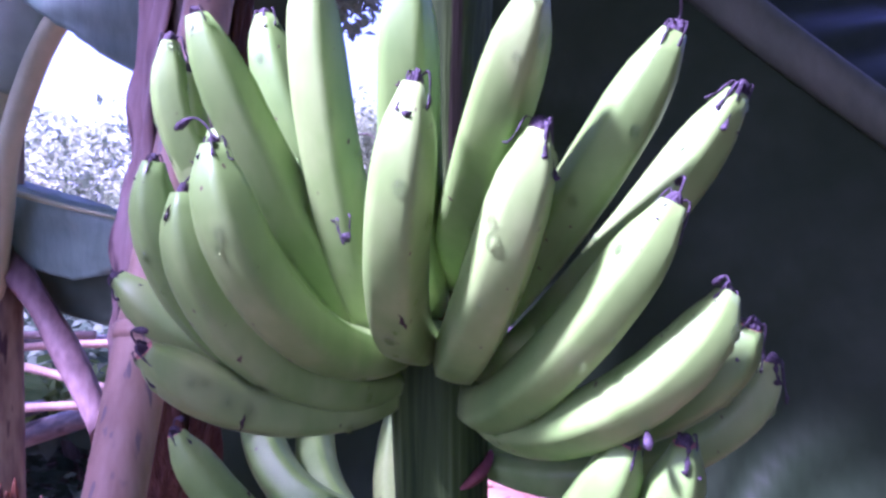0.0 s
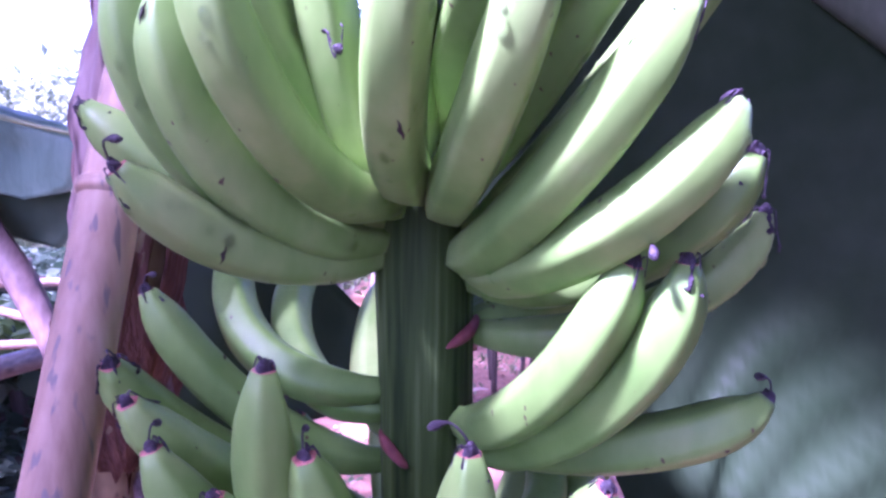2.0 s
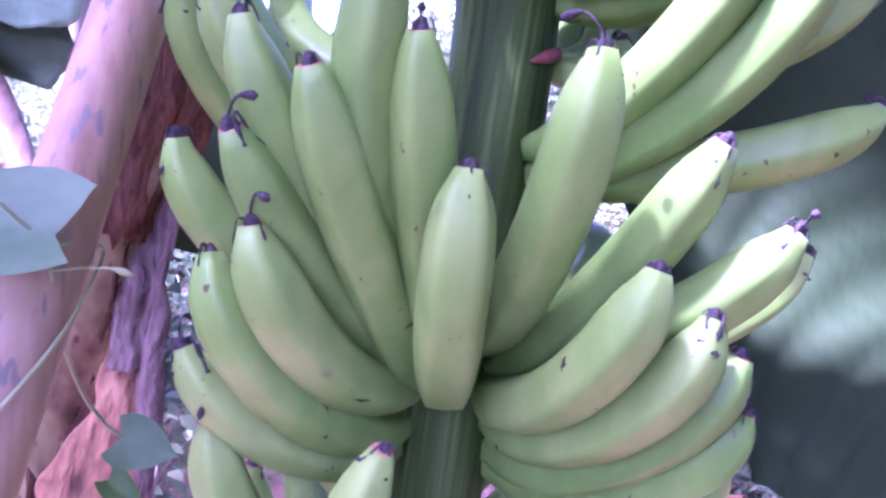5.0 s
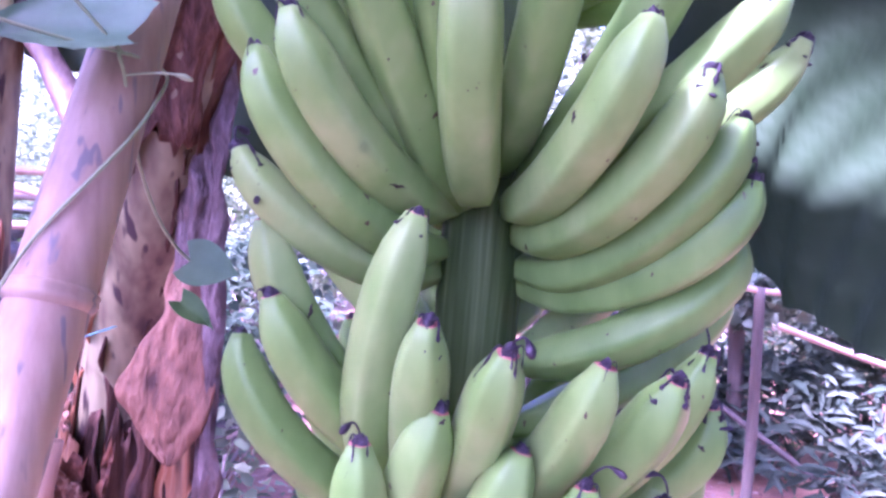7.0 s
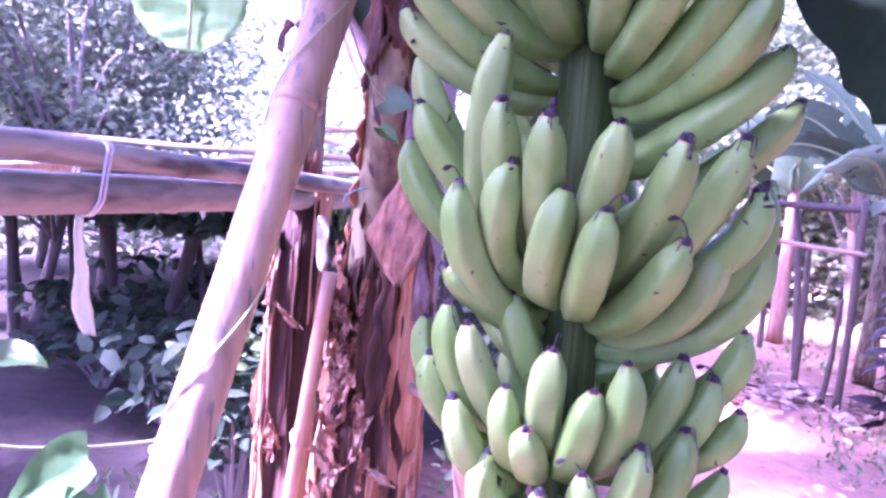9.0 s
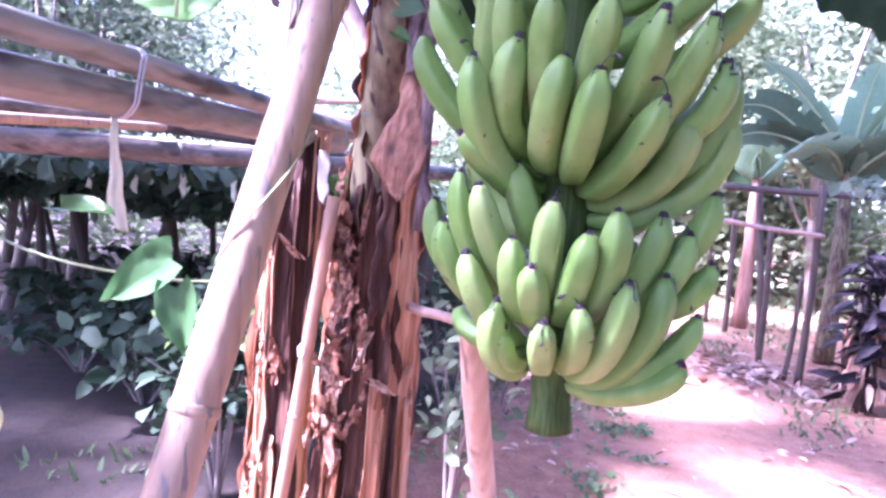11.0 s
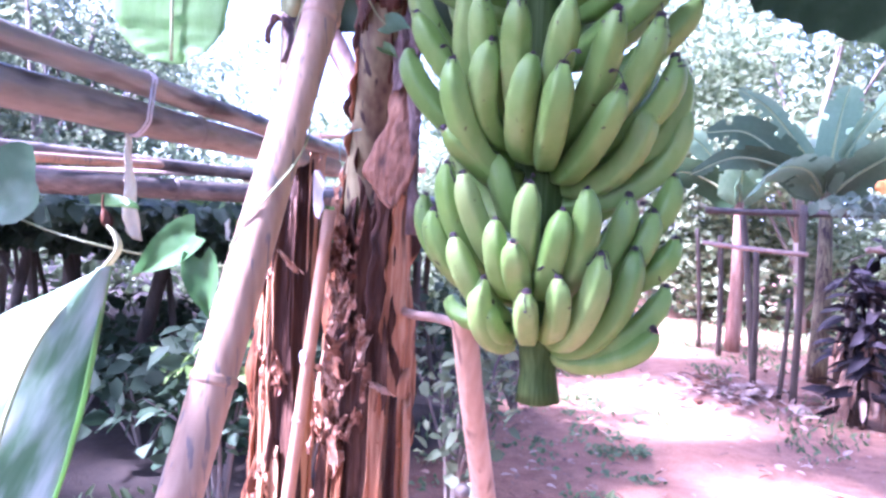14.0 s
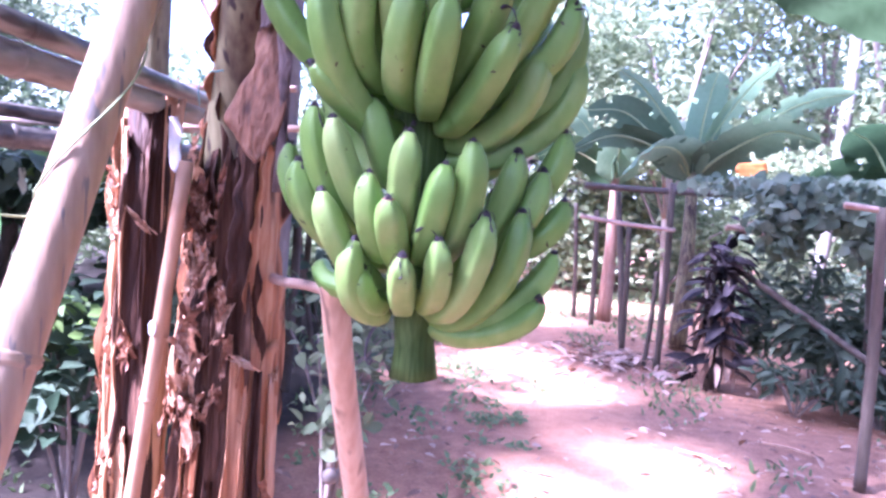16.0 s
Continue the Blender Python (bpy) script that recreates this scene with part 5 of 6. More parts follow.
part("tendril", mesh_of("tendril", *sweep(smooth_line([(-0.2215, 0.389, 1.624), (-0.209, 0.391, 1.627), (-0.196, 0.394, 1.6285), (-0.1855, 0.396, 1.6265)], 5), [0.0007] * 11 + [0.0012, 0.0019, 0.0021, 0.0016, 0.0008], 6), TENDRIL), vine)
heart_leaf(vine, (-0.217, 0.378, 1.643), (-1, -0.15, -0.05), (0.1, -0.62, 0.75), 0.082, 1, VINE_PALE, slim=0.46)
heart_leaf(vine, (-0.300, 0.330, 1.662), (-1, -0.2, -0.22), (0.0, -0.9, 0.45), 0.105, 8, VINE_PALE, slim=0.34)
heart_leaf(vine, (-0.282, 0.335, 1.640), (-1, -0.2, -0.22), (0.0, -0.95, 0.35), 0.088, 9, VINE_PALE, slim=0.34)
for a, b in (((-0.300, 0.330, 1.662), (-0.255, 0.352, 1.668)), ((-0.282, 0.335, 1.640), (-0.250, 0.360, 1.636))):
    part("leaf_stalk", mesh_of("leaf_stalk", *sweep(smooth_line([a, b, (-0.222, 0.386, 1.636)], 5), 0.0010, 6), TENDRIL), vine)
heart_leaf(vine, (-0.200, 0.463, 1.518), (0.85, -0.1, -0.15), (0.1, -1, 0.35), 0.036, 5, VINE_PALE, slim=0.46)
heart_leaf(vine, (-0.205, 0.467, 1.490), (0.8, -0.2, -0.5), (-0.4, -0.5, 0.7), 0.030, 6, slim=0.3)
heart_leaf(vine, (-0.228, 0.150, 1.236), (-0.86, -0.25, -0.60), (0.5, -0.75, 0.55), 0.066, 2, slim=0.30)
heart_leaf(vine, (-0.218, 0.146, 1.216), (0.30, -0.1, -1), (0.35, -1, 0.2), 0.052, 3, slim=0.30)
heart_leaf(vine, (-0.400, 0.137, 1.280), (-1.0, 0, -0.25), (0.45, -1, 0.15), 0.095, 4, VINE_PALE)
heart_leaf(vine, (-0.40, 0.20, 1.262), (1.0, 0.3, 0.05), (0, -0.4, 1), 0.05, 7)

# ---- far trellis on the left, with beans over it ----
for k, (a, b, r, m) in enumerate((((-4.2, 2.2, 1.43), (-1.35, 2.25, 1.42), 0.022, BAMBOO_DARK), ((-4.2, 2.9, 1.60), (-1.5, 2.9, 1.58), 0.018, STICK), ((-4.2, 3.3, 1.54), (-1.4, 3.2, 1.52), 0.02, BAMBOO_DARK), ((-4.6, 3.8, 1.46), (-1.3, 3.8, 1.45), 0.022, BAMBOO_DARK))):
    pole("bamboo_beam", [a, Vector(a).lerp(Vector(b), 0.5) + Vector((0, 0, -0.015)), b], r, m, "bamboo beam of the bean trellis" if m is BAMBOO_DARK else "pale split bamboo rail of the bean trellis", "bamboo beam", (0.25, 0.6), "trellis beams")
rp = random.Random(4)
for k in range(26):
    x, y = rp.uniform(-8, -1.5), rp.uniform(3.3, 9)
    if k == 0:
        x, y = -3.95, 4.0
    h = rp.uniform(1.25, 1.5)
    dx = 0.62 if k == 0 else rp.uniform(-0.2, 0.2)
    pole("trellis_post", [(x, y, -0.05), (x + dx * 0.5, y - 0.1, h * 0.5), (x + dx, y - 0.25, h)], 0.055 if k == 0 else rp.uniform(0.02, 0.045), POST, "rough dark wooden post under the bean trellis", "post", (), "trellis posts", 8)
bean_l = thing("bean_canopy", "dense leafy beans trained over a low trellis", "bean plants", kind="stuff")
part("leaves", scattered(np.random.default_rng(7), 23000, [((-4.8, 6.2, 1.30), (3.4, 3.1, 0.10)), ((-4.8, 6.2, 1.32), (3.4, 3.1, 0.12)), ((-3.4, 4.6, 1.32), (2.0, 1.6, 0.10)), ((-3.4, 2.7, 1.36), (1.7, 0.8, 0.05)), ((-3.3, 3.2, 1.22), (1.9, 0.25, 0.16)), ((-1.9, 3.6, 1.2), (0.5, 0.5, 0.2)), ((-5.5, 3.3, 1.2), (1.2, 0.3, 0.2))], 0.12, FOLIAGE_BEAN, "leaves", 0.5, 0.7), bean_l, kind="stuff")
part("young_leaves", scattered(np.random.default_rng(17), 620, [((-2.7, 2.7, 1.40), (1.3, 0.25, 0.06)), ((-1.6, 2.9, 1.36), (0.6, 0.35, 0.09)), ((-3.9, 2.9, 1.42), (0.9, 0.3, 0.06))], 0.10, YOUNG, "young_leaves", 0.5, 0.7), bean_l, "bright young leaves along the trellis edge", kind="stuff")
for k in range(5):
    x = -3.0 + k * 0.32
    st = sheet("cloth_strip", [((x, 2.6, 1.42), (x + 0.02, 2.6, 1.42)), ((x, 2.6, 1.3), (x + 0.03, 2.61, 1.3)), ((x + 0.01, 2.6, 1.2), (x + 0.045, 2.6, 1.19))], CLOTH, None, "", 0.001, 0.02, 3, 9, k)
    tagged(st, "pale cloth strip tied to the far trellis", "cloth strip", "far cloth strips")


def shrub(x, y, h, r, n, leaf, seed, label, material=FOLIAGE_BEAN, width=0.55):
    top = thing("shrub", label, "shrub", "low shrubs", at=(x, y, 0))
    rng = random.Random(seed)
    verts, faces, boxes = [], [], []
    for k in range(7):
        a = rng.uniform(0, 6.28)
        end = Vector((math.cos(a) * r * rng.uniform(0.2, 0.9), math.sin(a) * r * rng.uniform(0.2, 0.9), h * rng.uniform(0.5, 1)))
        sweep(smooth_line([(0, 0, -0.03), end * 0.5 + Vector((0, 0, 0.1 * h)), end], 4), [0.012, 0.011, 0.01, 0.009, 0.008, 0.007, 0.006, 0.005, 0.004], 5, verts=verts, faces=faces)
        boxes.append((tuple(end), (r * 0.45, r * 0.45, h * 0.25)))
    part("branch", mesh_of("branch", verts, faces, BARK), top)
    part("leaves", scattered(np.random.default_rng(seed), n, boxes, leaf, material, "leaves", 0.2, width, (0, -0.5, 1)), top, kind="stuff")
    return top


for k, (x, y, h, r, n, lf) in enumerate(((-2.6, 2.7, 0.55, 0.55, 160, 0.13), (-1.9, 2.5, 0.6, 0.5, 160, 0.13), (-1.35, 2.3, 0.9, 0.35, 140, 0.12), (-3.4, 3.0, 0.5, 0.5, 130, 0.13), (-0.62, 2.2, 0.75, 0.30, 130, 0.075), (-0.95, 3.2, 0.8, 0.45, 170, 0.085), (-0.9, 4.6, 1.2, 0.7, 300, 0.11), (-1.3, 6.5, 1.5, 0.9, 400, 0.12), (-2.3, 3.6, 0.4, 0.6, 240, 0.12), (-3.2, 4.1, 0.4, 0.7, 260, 0.12), (-4.2, 3.8, 0.45, 0.7, 260, 0.13), (-2.4, 5.0, 0.45, 0.7, 260, 0.12), (-3.6, 5.4, 0.45, 0.8, 280, 0.13), (-4.9, 5.2, 0.5, 0.8, 280, 0.13), (-2.2, 6.6, 0.5, 0.7, 260, 0.12), (-3.9, 7.0, 0.5, 0.9, 280, 0.13))):
    shrub(x, y, h, r, n, lf, 300 + k, "low shrub with broad bluish-green leaves", FOLIAGE_NEAR if x > -1 and y < 4 else FOLIAGE_BEAN)

glossy = shrub(-1.55, 2.0, 0.78, 0.26, 230, 0.11, 390, "shrub with glossy dark leaves and bright young shoots", FOLIAGE_BEAN)
part("young_leaves", scattered(np.random.default_rng(391), 60, [((0.06, -0.1, 0.78), (0.14, 0.12, 0.09)), ((-0.08, -0.1, 0.70), (0.12, 0.10, 0.06))], 0.075, YOUNG, "young_leaves", 0.1, 0.5, (0, -0.5, 1)), glossy, "bright green young leaves", kind="stuff")

# ---- right side: trellis with beans, purple shrub, banana plants ----
for base, end, r in (((1.20, 6.16, 0), (1.21, 6.2, 1.72), 0.030), ((1.10, 6.25, 0), (1.15, 6.3, 0.9), 0.022), ((1.03, 7.6, 0), (0.85, 7.6, 1.72), 0.036), ((0.75, 8.7, 0), (0.70, 8.6, 1.5), 0.035), ((0.97, 7.0, 0), (0.93, 6.9, 1.3), 0.03), ((1.815, 3.47, 0), (1.80, 3.5, 1.46), 0.028), ((2.6, 5.2, 0), (2.5, 5.2, 1.6), 0.06), ((3.4, 4.6, 0), (3.4, 4.6, 1.6), 0.04), ((0.55, 9.4, 0), (0.45, 9.3, 1.6), 0.03)):
    pole("trellis_post", [base, Vector(base).lerp(Vector(end), 0.5) + Vector((0.012, 0, 0)), end], r, POST, "slender weathered wooden post of the garden trellis", "post", (0.45,), "garden posts", 10)
for a, b, r in (((0.42, 6.2, 1.65), (1.9, 6.25, 1.66), 0.028), ((0.40, 6.15, 1.36), (1.25, 6.1, 1.29), 0.02), ((1.65, 6.0, 1.34), (2.8, 5.9, 1.66), 0.022), ((1.65, 5.95, 1.36), (2.2, 5.9, 1.28), 0.02), ((1.62, 3.5, 1.46), (2.1, 3.5, 1.44), 0.016), ((1.95, 3.55, 1.26), (2.9, 3.6, 1.02), 0.018), ((1.7, 5.6, 1.0), (2.9, 4.3, 0.1), 0.026)):
    pole("trellis_rail", [a, Vector(a).lerp(Vector(b), 0.5) + Vector((0, 0, -0.01)), b], r, STICK if r < 0.025 else POST, "thin bamboo rail of the garden trellis", "rail", (), "garden rails", 8)
bean_r = thing("bean_canopy", "beans climbing over the garden trellis in a thick leafy mass", "bean plants", kind="stuff")
part("leaves", scattered(np.random.default_rng(8), 4600, [((2.7, 5.6, 1.70), (1.5, 0.9, 0.08)), ((4.6, 5.2, 1.66), (1.2, 1.0, 0.12)), ((2.35, 5.1, 1.54), (0.75, 0.20, 0.20)), ((3.3, 4.8, 1.48), (0.9, 0.3, 0.24)), ((1.85, 5.15, 1.38), (0.26, 0.12, 0.26)), ((2.5, 5.0, 1.28), (0.30, 0.12, 0.16)), ((3.6, 4.5, 1.25), (0.5, 0.2, 0.25))], 0.105, BEAN_PALE, "leaves", 0.6, 0.75, (-0.3, -0.8, 0.8)), bean_r, kind="stuff")
purple = thing("purple_shrub", "shrub with long dark purple leaves", "shrub", at=(1.52, 5.45, 0))
pr = np.random.default_rng(9)
pa = pr.uniform(0, 6.28, 170)
pz = pr.choice((0.30, 0.50, 0.72, 0.95, 1.15), 170) + pr.normal(size=170) * 0.09
spread = np.stack([np.cos(pa), np.sin(pa), pr.uniform(-0.9, 0.35, 170)], 1)
part("leaves", leaf_cloud("leaves", np.stack([0.11 * np.cos(pa * 3), 0.11 * np.sin(pa * 3), pz], 1), spread, np.stack([0 * pa, 0 * pa, 1 + 0 * pa], 1) + pr.normal(size=(170, 3)) * 0.5, pr.uniform(0.12, 0.30, 170), PURPLE, 0.32), purple, kind="stuff")
da = pr.uniform(0, 6.28, 50)
part("dead_leaves", leaf_cloud("dead_leaves", np.stack([0.10 * np.cos(da), 0.10 * np.sin(da), pr.uniform(0.2, 0.8, 50)], 1), np.stack([np.cos(da) * 0.4, np.sin(da) * 0.4, -1 + 0 * da], 1), np.stack([np.cos(da), np.sin(da), 0 * da], 1), pr.uniform(0.15, 0.3, 50), LITTER, 0.25), purple, "withered brown leaves", kind="stuff")
for a in range(5):
    part("cane", mesh_of("cane", *sweep([Vector((0.05 * math.cos(a * 1.3), 0.05 * math.sin(a * 1.3), 0)), Vector((0.09 * math.cos(a * 1.3), 0.09 * math.sin(a * 1.3), 0.5)), Vector((0.10 * math.cos(a * 1.3), 0.10 * math.sin(a * 1.3), 1.0))], 0.018, 6), POST), purple)
for k, (x, y, h, r, n, lf) in enumerate(((2.9, 5.3, 0.8, 0.6, 500, 0.20), (2.3, 5.5, 0.6, 0.4, 260, 0.20), (3.6, 5.2, 1.2, 0.8, 700, 0.18), (2.6, 5.9, 1.0, 0.8, 600, 0.18), (3.4, 4.5, 0.6, 0.5, 300, 0.18), (2.5, 4.8, 0.38, 0.35, 150, 0.20), (2.0, 4.95, 0.3, 0.28, 110, 0.14), (2.95, 4.2, 0.35, 0.35, 130, 0.18), (2.9, 6.5, 1.0, 0.8, 400, 0.14), (4.2, 6.5, 1.3, 0.9, 500, 0.15), (1.9, 6.3, 0.7, 0.5, 320, 0.14))):
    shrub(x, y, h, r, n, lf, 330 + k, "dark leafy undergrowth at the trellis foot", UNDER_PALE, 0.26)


def far_banana(x, y, h, lines, seed, label, bark=STEM):
    top = thing("banana_plant", label, "banana plant", "banana plants behind the trellis", at=(x, y, 0))
    part("stem", mesh_of("stem", *sweep(smooth_line([(0, 0, 0), (0.02, 0, h * 0.5), (0.0, 0, h)], 5), [0.10, 0.10, 0.095, 0.09, 0.085, 0.08, 0.075, 0.07, 0.065, 0.06, 0.055], 12), bark), top)
    for k, (dx, dy, dz, half, mat, tw) in enumerate(lines):
        p = [(0, 0, h - 0.1), (dx * 0.25, dy * 0.25, h + 0.35 * max(dz, 0.5)), (dx * 0.65, dy * 0.65, h + 0.55 * dz + 0.25), (dx, dy, h + dz)]
        banana_leaf("leaf", p, half, mat, top, 0.12, 0.22, 5, seed + k, 0.018, 24, 5, twist=tw)
    return top


far_banana(1.62, 7.5, 1.98, [(0.11, -0.3, 1.0, 0.21, LEAF_PALE, 0), (-0.9, -0.2, 1.02, 0.14, LEAF_PALE, 0.5), (-1.2, -0.3, 0.55, 0.22, LEAF_MID, 0.9), (-1.33, -0.2, 0.12, 0.17, LEAF_MID, 0.8), (-0.84, -0.75, -0.2, 0.26, LEAF_PALE, 0.5), (0.72, -0.2, 1.15, 0.2, LEAF_PALE, -0.4), (1.45, -0.3, 0.85, 0.15, LEAF_PALE, -0.9), (1.1, -0.5, 0.3, 0.30, LEAF_MID, -0.6), (0.2, 1.0, 1.0, 0.25, LEAF_MID, 0)], 400, "young banana plant with broad pale leaves behind the trellis")
pole("sapling_trunk", [(3.45, 9.0, 0.0), (3.60, 9.0, 1.5), (3.663, 9.0, 2.55), (3.72, 9.0, 3.8), (3.65, 9.0, 5.2)], 0.075, PALE_BARK, "slender pale-barked trunk behind the trellis", "tree trunk", (), "", 10)
far_banana(3.4, 6.6, 1.5, [(-0.7, -0.3, 0.8, 0.28, LEAF, 0.5), (0.5, -0.5, 0.9, 0.28, LEAF_PALE, -0.4), (-0.9, 0.1, 0.3, 0.25, LEAF, 0.9), (0.9, 0.2, 0.6, 0.25, LEAF, -0.8)], 430, "banana plant with dark green leaves")
far_banana(0.95, 9.3, 2.0, [(-0.8, 0, 0.9, 0.28, LEAF_PALE, 0.5), (0.7, -0.2, 0.9, 0.28, LEAF_PALE, -0.5), (0, -0.6, 0.5, 0.28, LEAF_PALE, 0), (-1.1, 0, 0.2, 0.25, LEAF, 0.9)], 450, "banana plant with a pale trunk beyond the path", PALE_STEM)
yl = sheet("yellow_leaf", [((1.95, 7.0, 2.02), (2.2, 7.0, 2.06)), ((1.93, 7.0, 1.95), (2.25, 7.0, 1.98)), ((1.98, 7.0, 1.90), (2.2, 7.0, 1.90))], ORANGE, None, "", 0.002, 0.02, 6, 8, 4)
tagged(yl, "yellowed orange dead leaf on the trellis", "leaf")

# ---- litter and weeds on the ground ----
lr = np.random.default_rng(12)
n = 3600
lx, ly = lr.uniform(-3.2, 3.2, n), lr.uniform(1.2, 9, n)
keep = (np.abs(lx - (0.78 - 0.11 * ly)) > lr.uniform(0.0, 0.75, n)) & (lx > -1.1)
lx, ly = np.r_[lx[keep], lr.normal(0.75, 0.30, 210)], np.r_[ly[keep], lr.normal(6.25, 0.35, 210)]
n = len(lx)
litter = new("leaf_litter", leaf_cloud("leaf_litter", np.stack([lx, ly, lr.uniform(0.02, 0.045, n)], 1), lr.normal(size=(n, 3)) * (1, 1, 0.15), lr.normal(size=(n, 3)) * 0.3 + (0, 0, 1), np.where(np.arange(n) >= n - 210, lr.uniform(0.06, 0.22, n), lr.uniform(0.02, 0.09, n)), LITTER, 0.4))
tagged(litter, "dry brown fallen leaves strewn over the soil", "leaf litter", kind="stuff")
n = 17000
wx, wy = lr.uniform(-3, 5, n), lr.uniform(1.5, 13, n)
patch = np.array([noise.noise((x * 1.3, y * 1.3, 7)) for x, y in zip(wx, wy)])
keep = (patch + 0.06 * (wy - 6) > 0.08) & (np.abs(wx - (0.78 - 0.11 * wy)) > 0.38 + 0.3 * patch)
wx, wy = wx[keep], wy[keep]
n = len(wx)
weeds = new("weeds", leaf_cloud("weeds", np.stack([wx, wy, 0 * wx], 1), lr.normal(size=(n, 3)) * (0.6, 0.6, 0.1) + (0, 0, 0.9), lr.normal(size=(n, 3)) + (0, -1, 0.5), lr.uniform(0.03, 0.085, n), GRASS, 0.3))
clumps = np.stack([lr.normal(-0.28, 0.3, 46), lr.uniform(2.4, 5.4, 46)], 1)
n2 = 800
at = clumps[lr.integers(0, 46, n2)] + lr.normal(size=(n2, 2)) * 0.05
ux, uy = at[:, 0], at[:, 1]
low = new("weeds", leaf_cloud("weeds", np.stack([ux, uy, lr.uniform(0.0, 0.03, n2)], 1), lr.normal(size=(n2, 3)) * (1, 1, 0.1) + (0, 0, 0.45), lr.normal(size=(n2, 3)) * 0.5 + (0, -0.6, 1), lr.uniform(0.018, 0.055, n2), GRASS, 0.55))
tagged(low, "small broad-leaved weeds beside the footpath", "weeds", kind="stuff")
tagged(weeds, "patches of low green weeds on the soil", "weeds", kind="stuff")
for a, b in (((0.95, 3.75, 0.02), (1.2, 3.5, 0.025)), ((-0.3, 4.4, 0.02), (-0.12, 4.0, 0.025)), ((1.5, 4.1, 0.02), (1.75, 3.9, 0.03)), ((0.1, 3.1, 0.02), (0.34, 3.0, 0.02)), ((0.5, 5.2, 0.02), (0.75, 5.05, 0.02))):
    pole("fallen_stick", [a, Vector(a).lerp(Vector(b), 0.5) + Vector((0.03, 0, 0.006)), b], 0.007, PROPWOOD, "dry stick lying on the soil", "stick", (), "fallen sticks", 6)

# ---- trees and hedges round the place ----


def tree(x, y, h, r, n, leaf, seed, label, material=HAZED_FOLIAGE, low=0.25):
    top = thing("tree", label, "tree", "trees round the plot", at=(x, y, 0))
    rng = random.Random(seed)
    verts, faces = [], []
    trunk = smooth_line([(0, 0, -0.1), (rng.uniform(-0.2, 0.2), rng.uniform(-0.2, 0.2), h * 0.4), (rng.uniform(-0.4, 0.4), 0, h * 0.85)], 6)
    sweep(trunk, [0.08 * h / 5 * (1 - 0.75 * k / len(trunk)) for k in range(len(trunk))], 8, verts=verts, faces=faces)
    boxes = []
    for k in range(14):
        a, z = rng.uniform(0, 6.28), rng.uniform(low, 0.98) * h
        d = r * rng.uniform(0.35, 0.95)
        end = Vector((math.cos(a) * d, math.sin(a) * d, z))
        sweep(smooth_line([trunk[min(len(trunk) - 1, int(len(trunk) * (0.93 if low > 0.7 else z / h * 0.6)))], end * 0.55 + Vector((0, 0, z * 0.4)), end], 4), [0.03 * h / 5 * (1 - 0.08 * q) for q in range(9)], 5, verts=verts, faces=faces)
        boxes.append((tuple(end), (r * rng.uniform(0.3, 0.5), r * rng.uniform(0.3, 0.5), r * rng.uniform(0.22, 0.42))))
    part("trunk", mesh_of("trunk", verts, faces, BARK), top)
    part("crown", scattered(np.random.default_rng(seed), n, boxes, leaf, material, "crown", plain=True), top, kind="stuff")
    return top


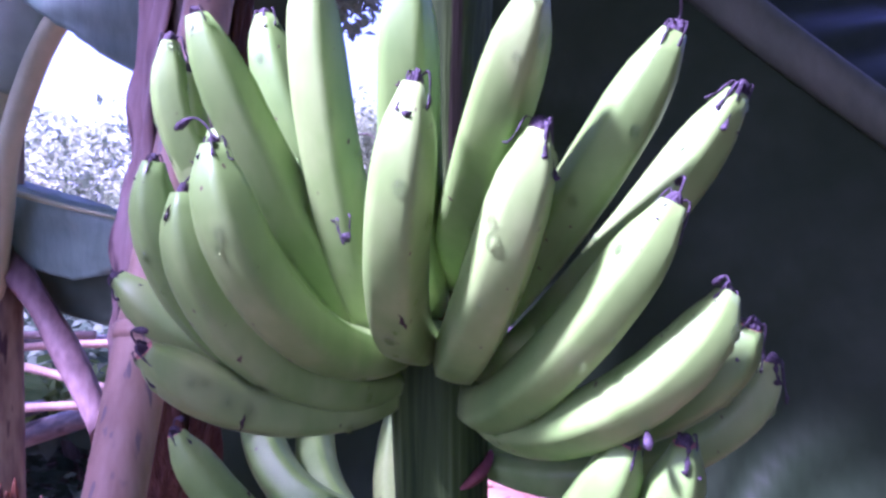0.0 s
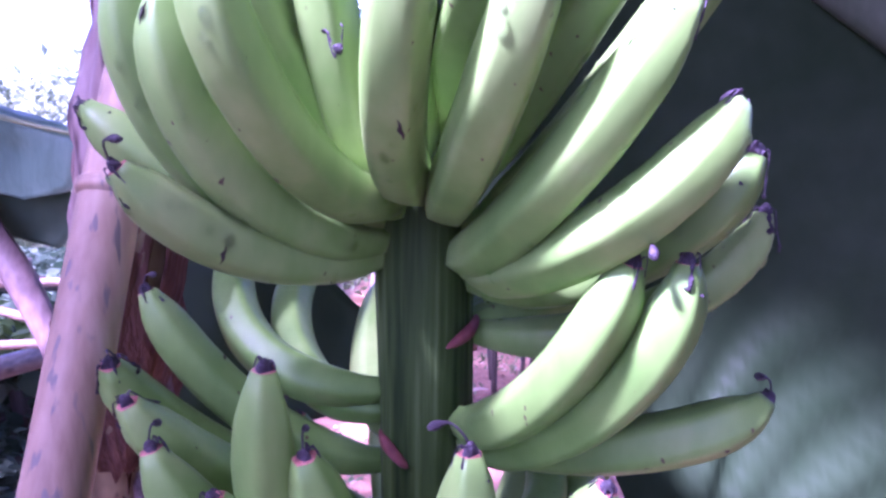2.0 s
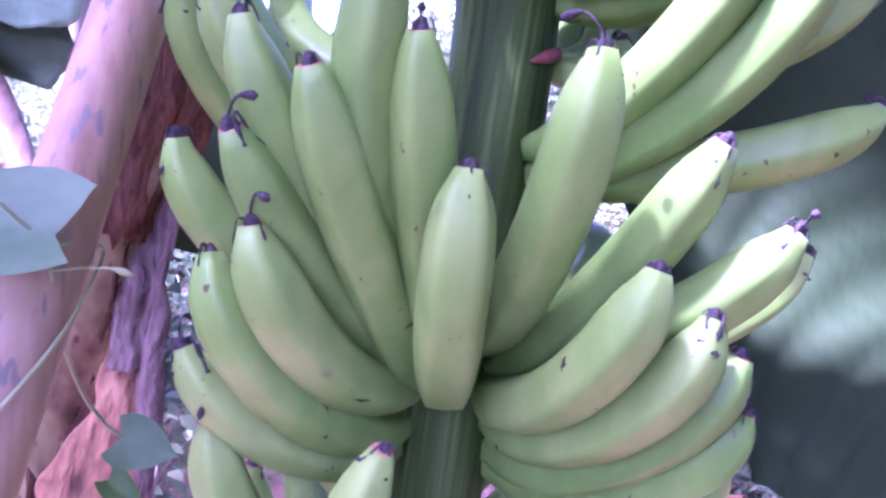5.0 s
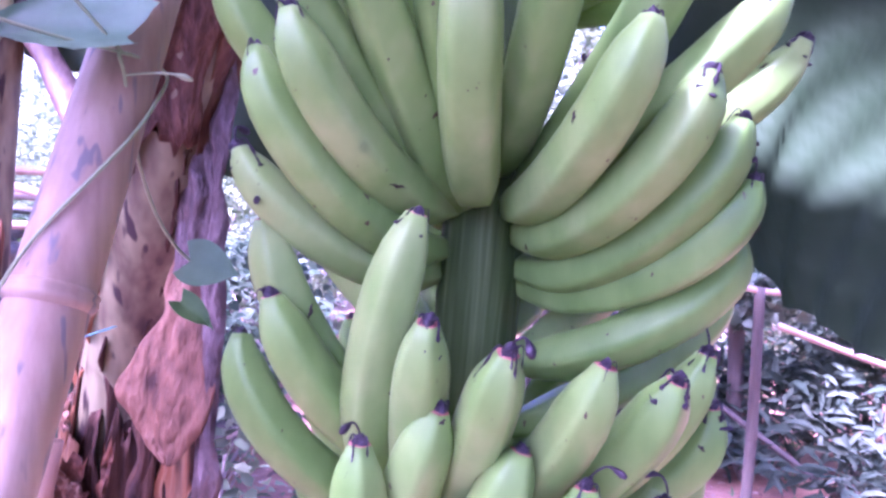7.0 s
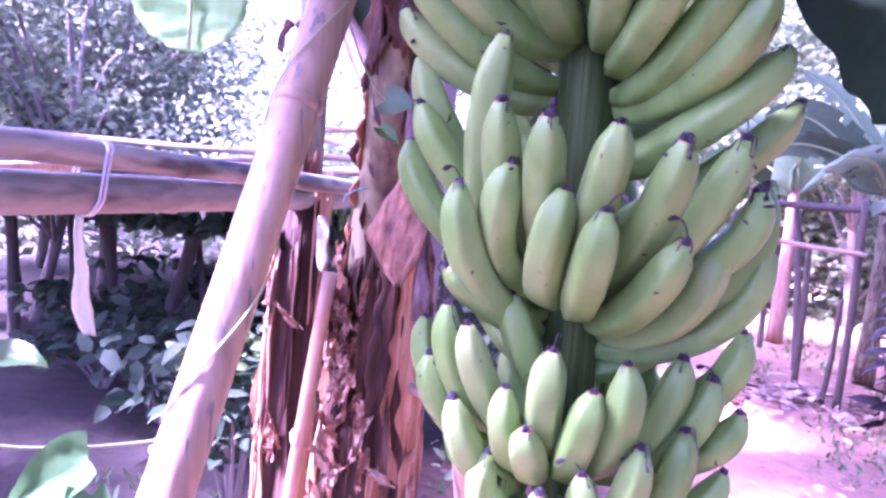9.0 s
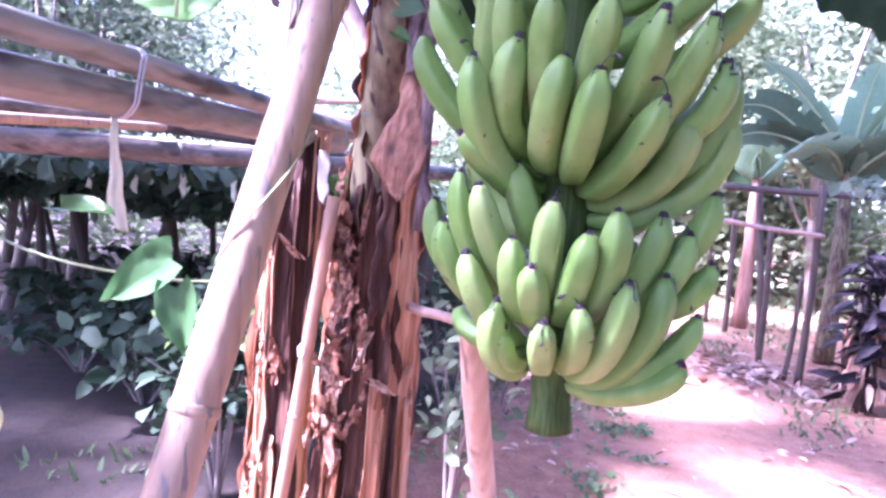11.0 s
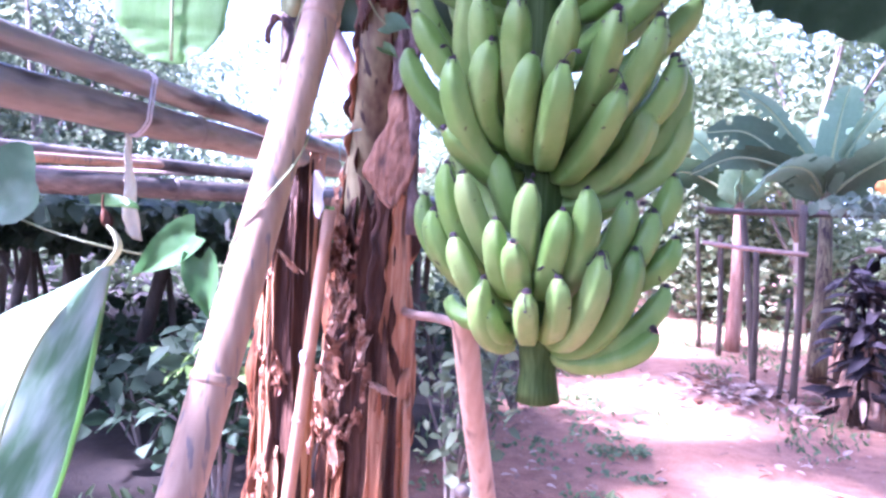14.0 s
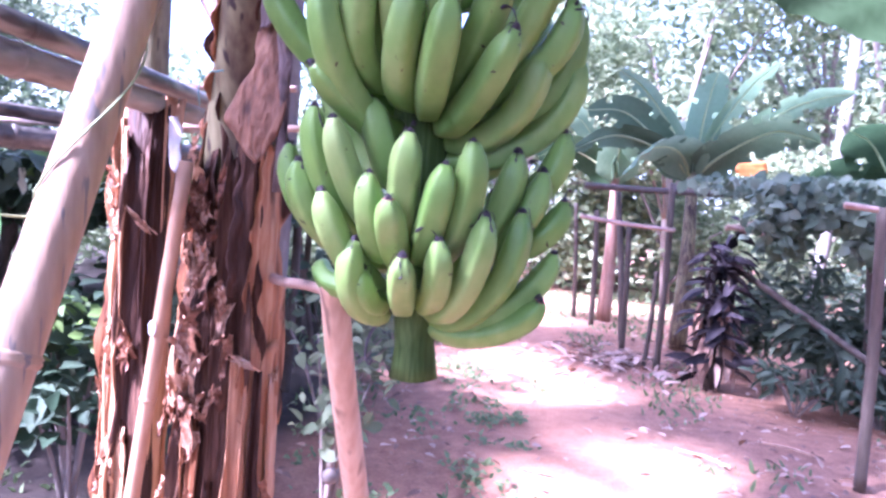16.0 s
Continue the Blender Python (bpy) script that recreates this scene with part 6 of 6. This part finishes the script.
# Trees at y < 1 and high crowns (low > 0.6) are added to cast shade.
for k, (x, y, h, r, n, lf, low) in enumerate((
    (-7.6, 6.2, 4.2, 2.1, 3600, 0.12, 0.35), (-3.0, 10.5, 2.6, 1.7, 4200, 0.13, 0.1), (-5.6, -2.9, 5.5, 2.0, 6000, 0.2, 0.4), (-8.0, 6, 4.2, 2.8, 3600, 0.13, 0.3), (-5.4, 4.0, 3.6, 1.5, 2800, 0.10, 0.42), (-6.4, 11.5, 2.6, 2.2, 4000, 0.15, 0.2),
    (-0.6, 13, 5.0, 2.4, 6000, 0.16, 0.1), (2.2, 12, 5.6, 2.4, 7000, 0.15, 0.1), (4.8, 10, 5.6, 2.4, 7000, 0.14, 0.15), (6.2, 7.0, 5.5, 2.4, 6000, 0.13, 0.15), (8.5, 9, 7, 3.2, 6000, 0.17, 0.1),
    (1.0, 17, 8, 4, 9000, 0.22, 0.05), (6, 16, 9, 4.5, 9500, 0.24, 0.05), (-3.5, 18, 6.0, 3.2, 6000, 0.22, 0.05), (-13, 17, 4.5, 4, 5000, 0.24, 0.05), (-12, 12, 5, 3.5, 3500, 0.2, 0.1), (8, 2, 5, 2.5, 3000, 0.16, 0.2), (-9, -1, 4, 2.5, 3000, 0.18, 0.2), (-6, -6, 6, 3, 3000, 0.2, 0.2), (5, -7, 6, 3, 3000, 0.2, 0.2), (3.0, -2.4, 6.5, 2.4, 6000, 0.2, 0.1), (0.6, -5.2, 7, 3, 6000, 0.2, 0.15), (4.4, 0.4, 5.5, 2.0, 5000, 0.18, 0.15), (-3.8, 1.2, 5.2, 1.1, 3500, 0.16, 0.62), (-6.8, 0.4, 5.2, 2.4, 9000, 0.2, 0.3), (-6.3, 5.5, 4.3, 1.7, 5600, 0.10, 0.40), (-1.37, 3.3, 5.4, 1.5, 6200, 0.15, 0.76), (-2.38, 5.75, 6.2, 1.8, 9000, 0.16, 0.76))):
    tree(x, y, h, r, int(n * (1.5 if y > 1 else 1)), lf, 100 + k, "leafy green tree, at the edge of the plot or added for shade" if y > 1 else "unseen dark green tree added behind the path to block light", BLOCKER_FOLIAGE if y < 1 else FOLIAGE_NEAR if x < -4 and y < 8 else HAZED_FOLIAGE, low=low)
hedge = thing("far_hedge", "dense far hedge and undergrowth behind the plot", "hedge", kind="stuff")
part("leaves", scattered(np.random.default_rng(20), 14000, [((-9 + 2.2 * k, 14 + 1.5 * math.sin(k * 2.1), 0.9), (1.6, 1.0, 1.1)) for k in range(11)] + [((-7.5 - 0.4 * k, 11 - 2.0 * k, 0.8), (1.2, 1.4, 1.0)) for k in range(6)] + [((5.8 + 0.3 * k, 11 - 2.0 * k, 0.8), (1.0, 1.3, 1.0)) for k in range(6)], 0.2, HAZED_FOLIAGE, "leaves", plain=True), hedge, kind="stuff")
woods = thing("far_woods", "green woods behind the plot, haze put into their pale colour", "woods", kind="stuff")
wr = random.Random(62)
clouds = []
for az in range(-66, 78, 3):
    open_sky = -40 < az < -31
    for z in (1.5, 3.5, 5.5, 7.5)[:1 if open_sky else 3 if az < 0 else 4]:
        d = wr.uniform(21, 27)
        clouds.append(((d * math.sin(radians(az)) + wr.uniform(-0.5, 0.5), d * math.cos(radians(az)), z + wr.uniform(-0.6, 0.6)), (wr.uniform(1.0, 1.7), 1.2, wr.uniform(0.8, 1.5))))
part("leaves", scattered(np.random.default_rng(63), 34000, clouds, 0.36, HAZED_FOLIAGE, "leaves", plain=True), woods, kind="stuff")
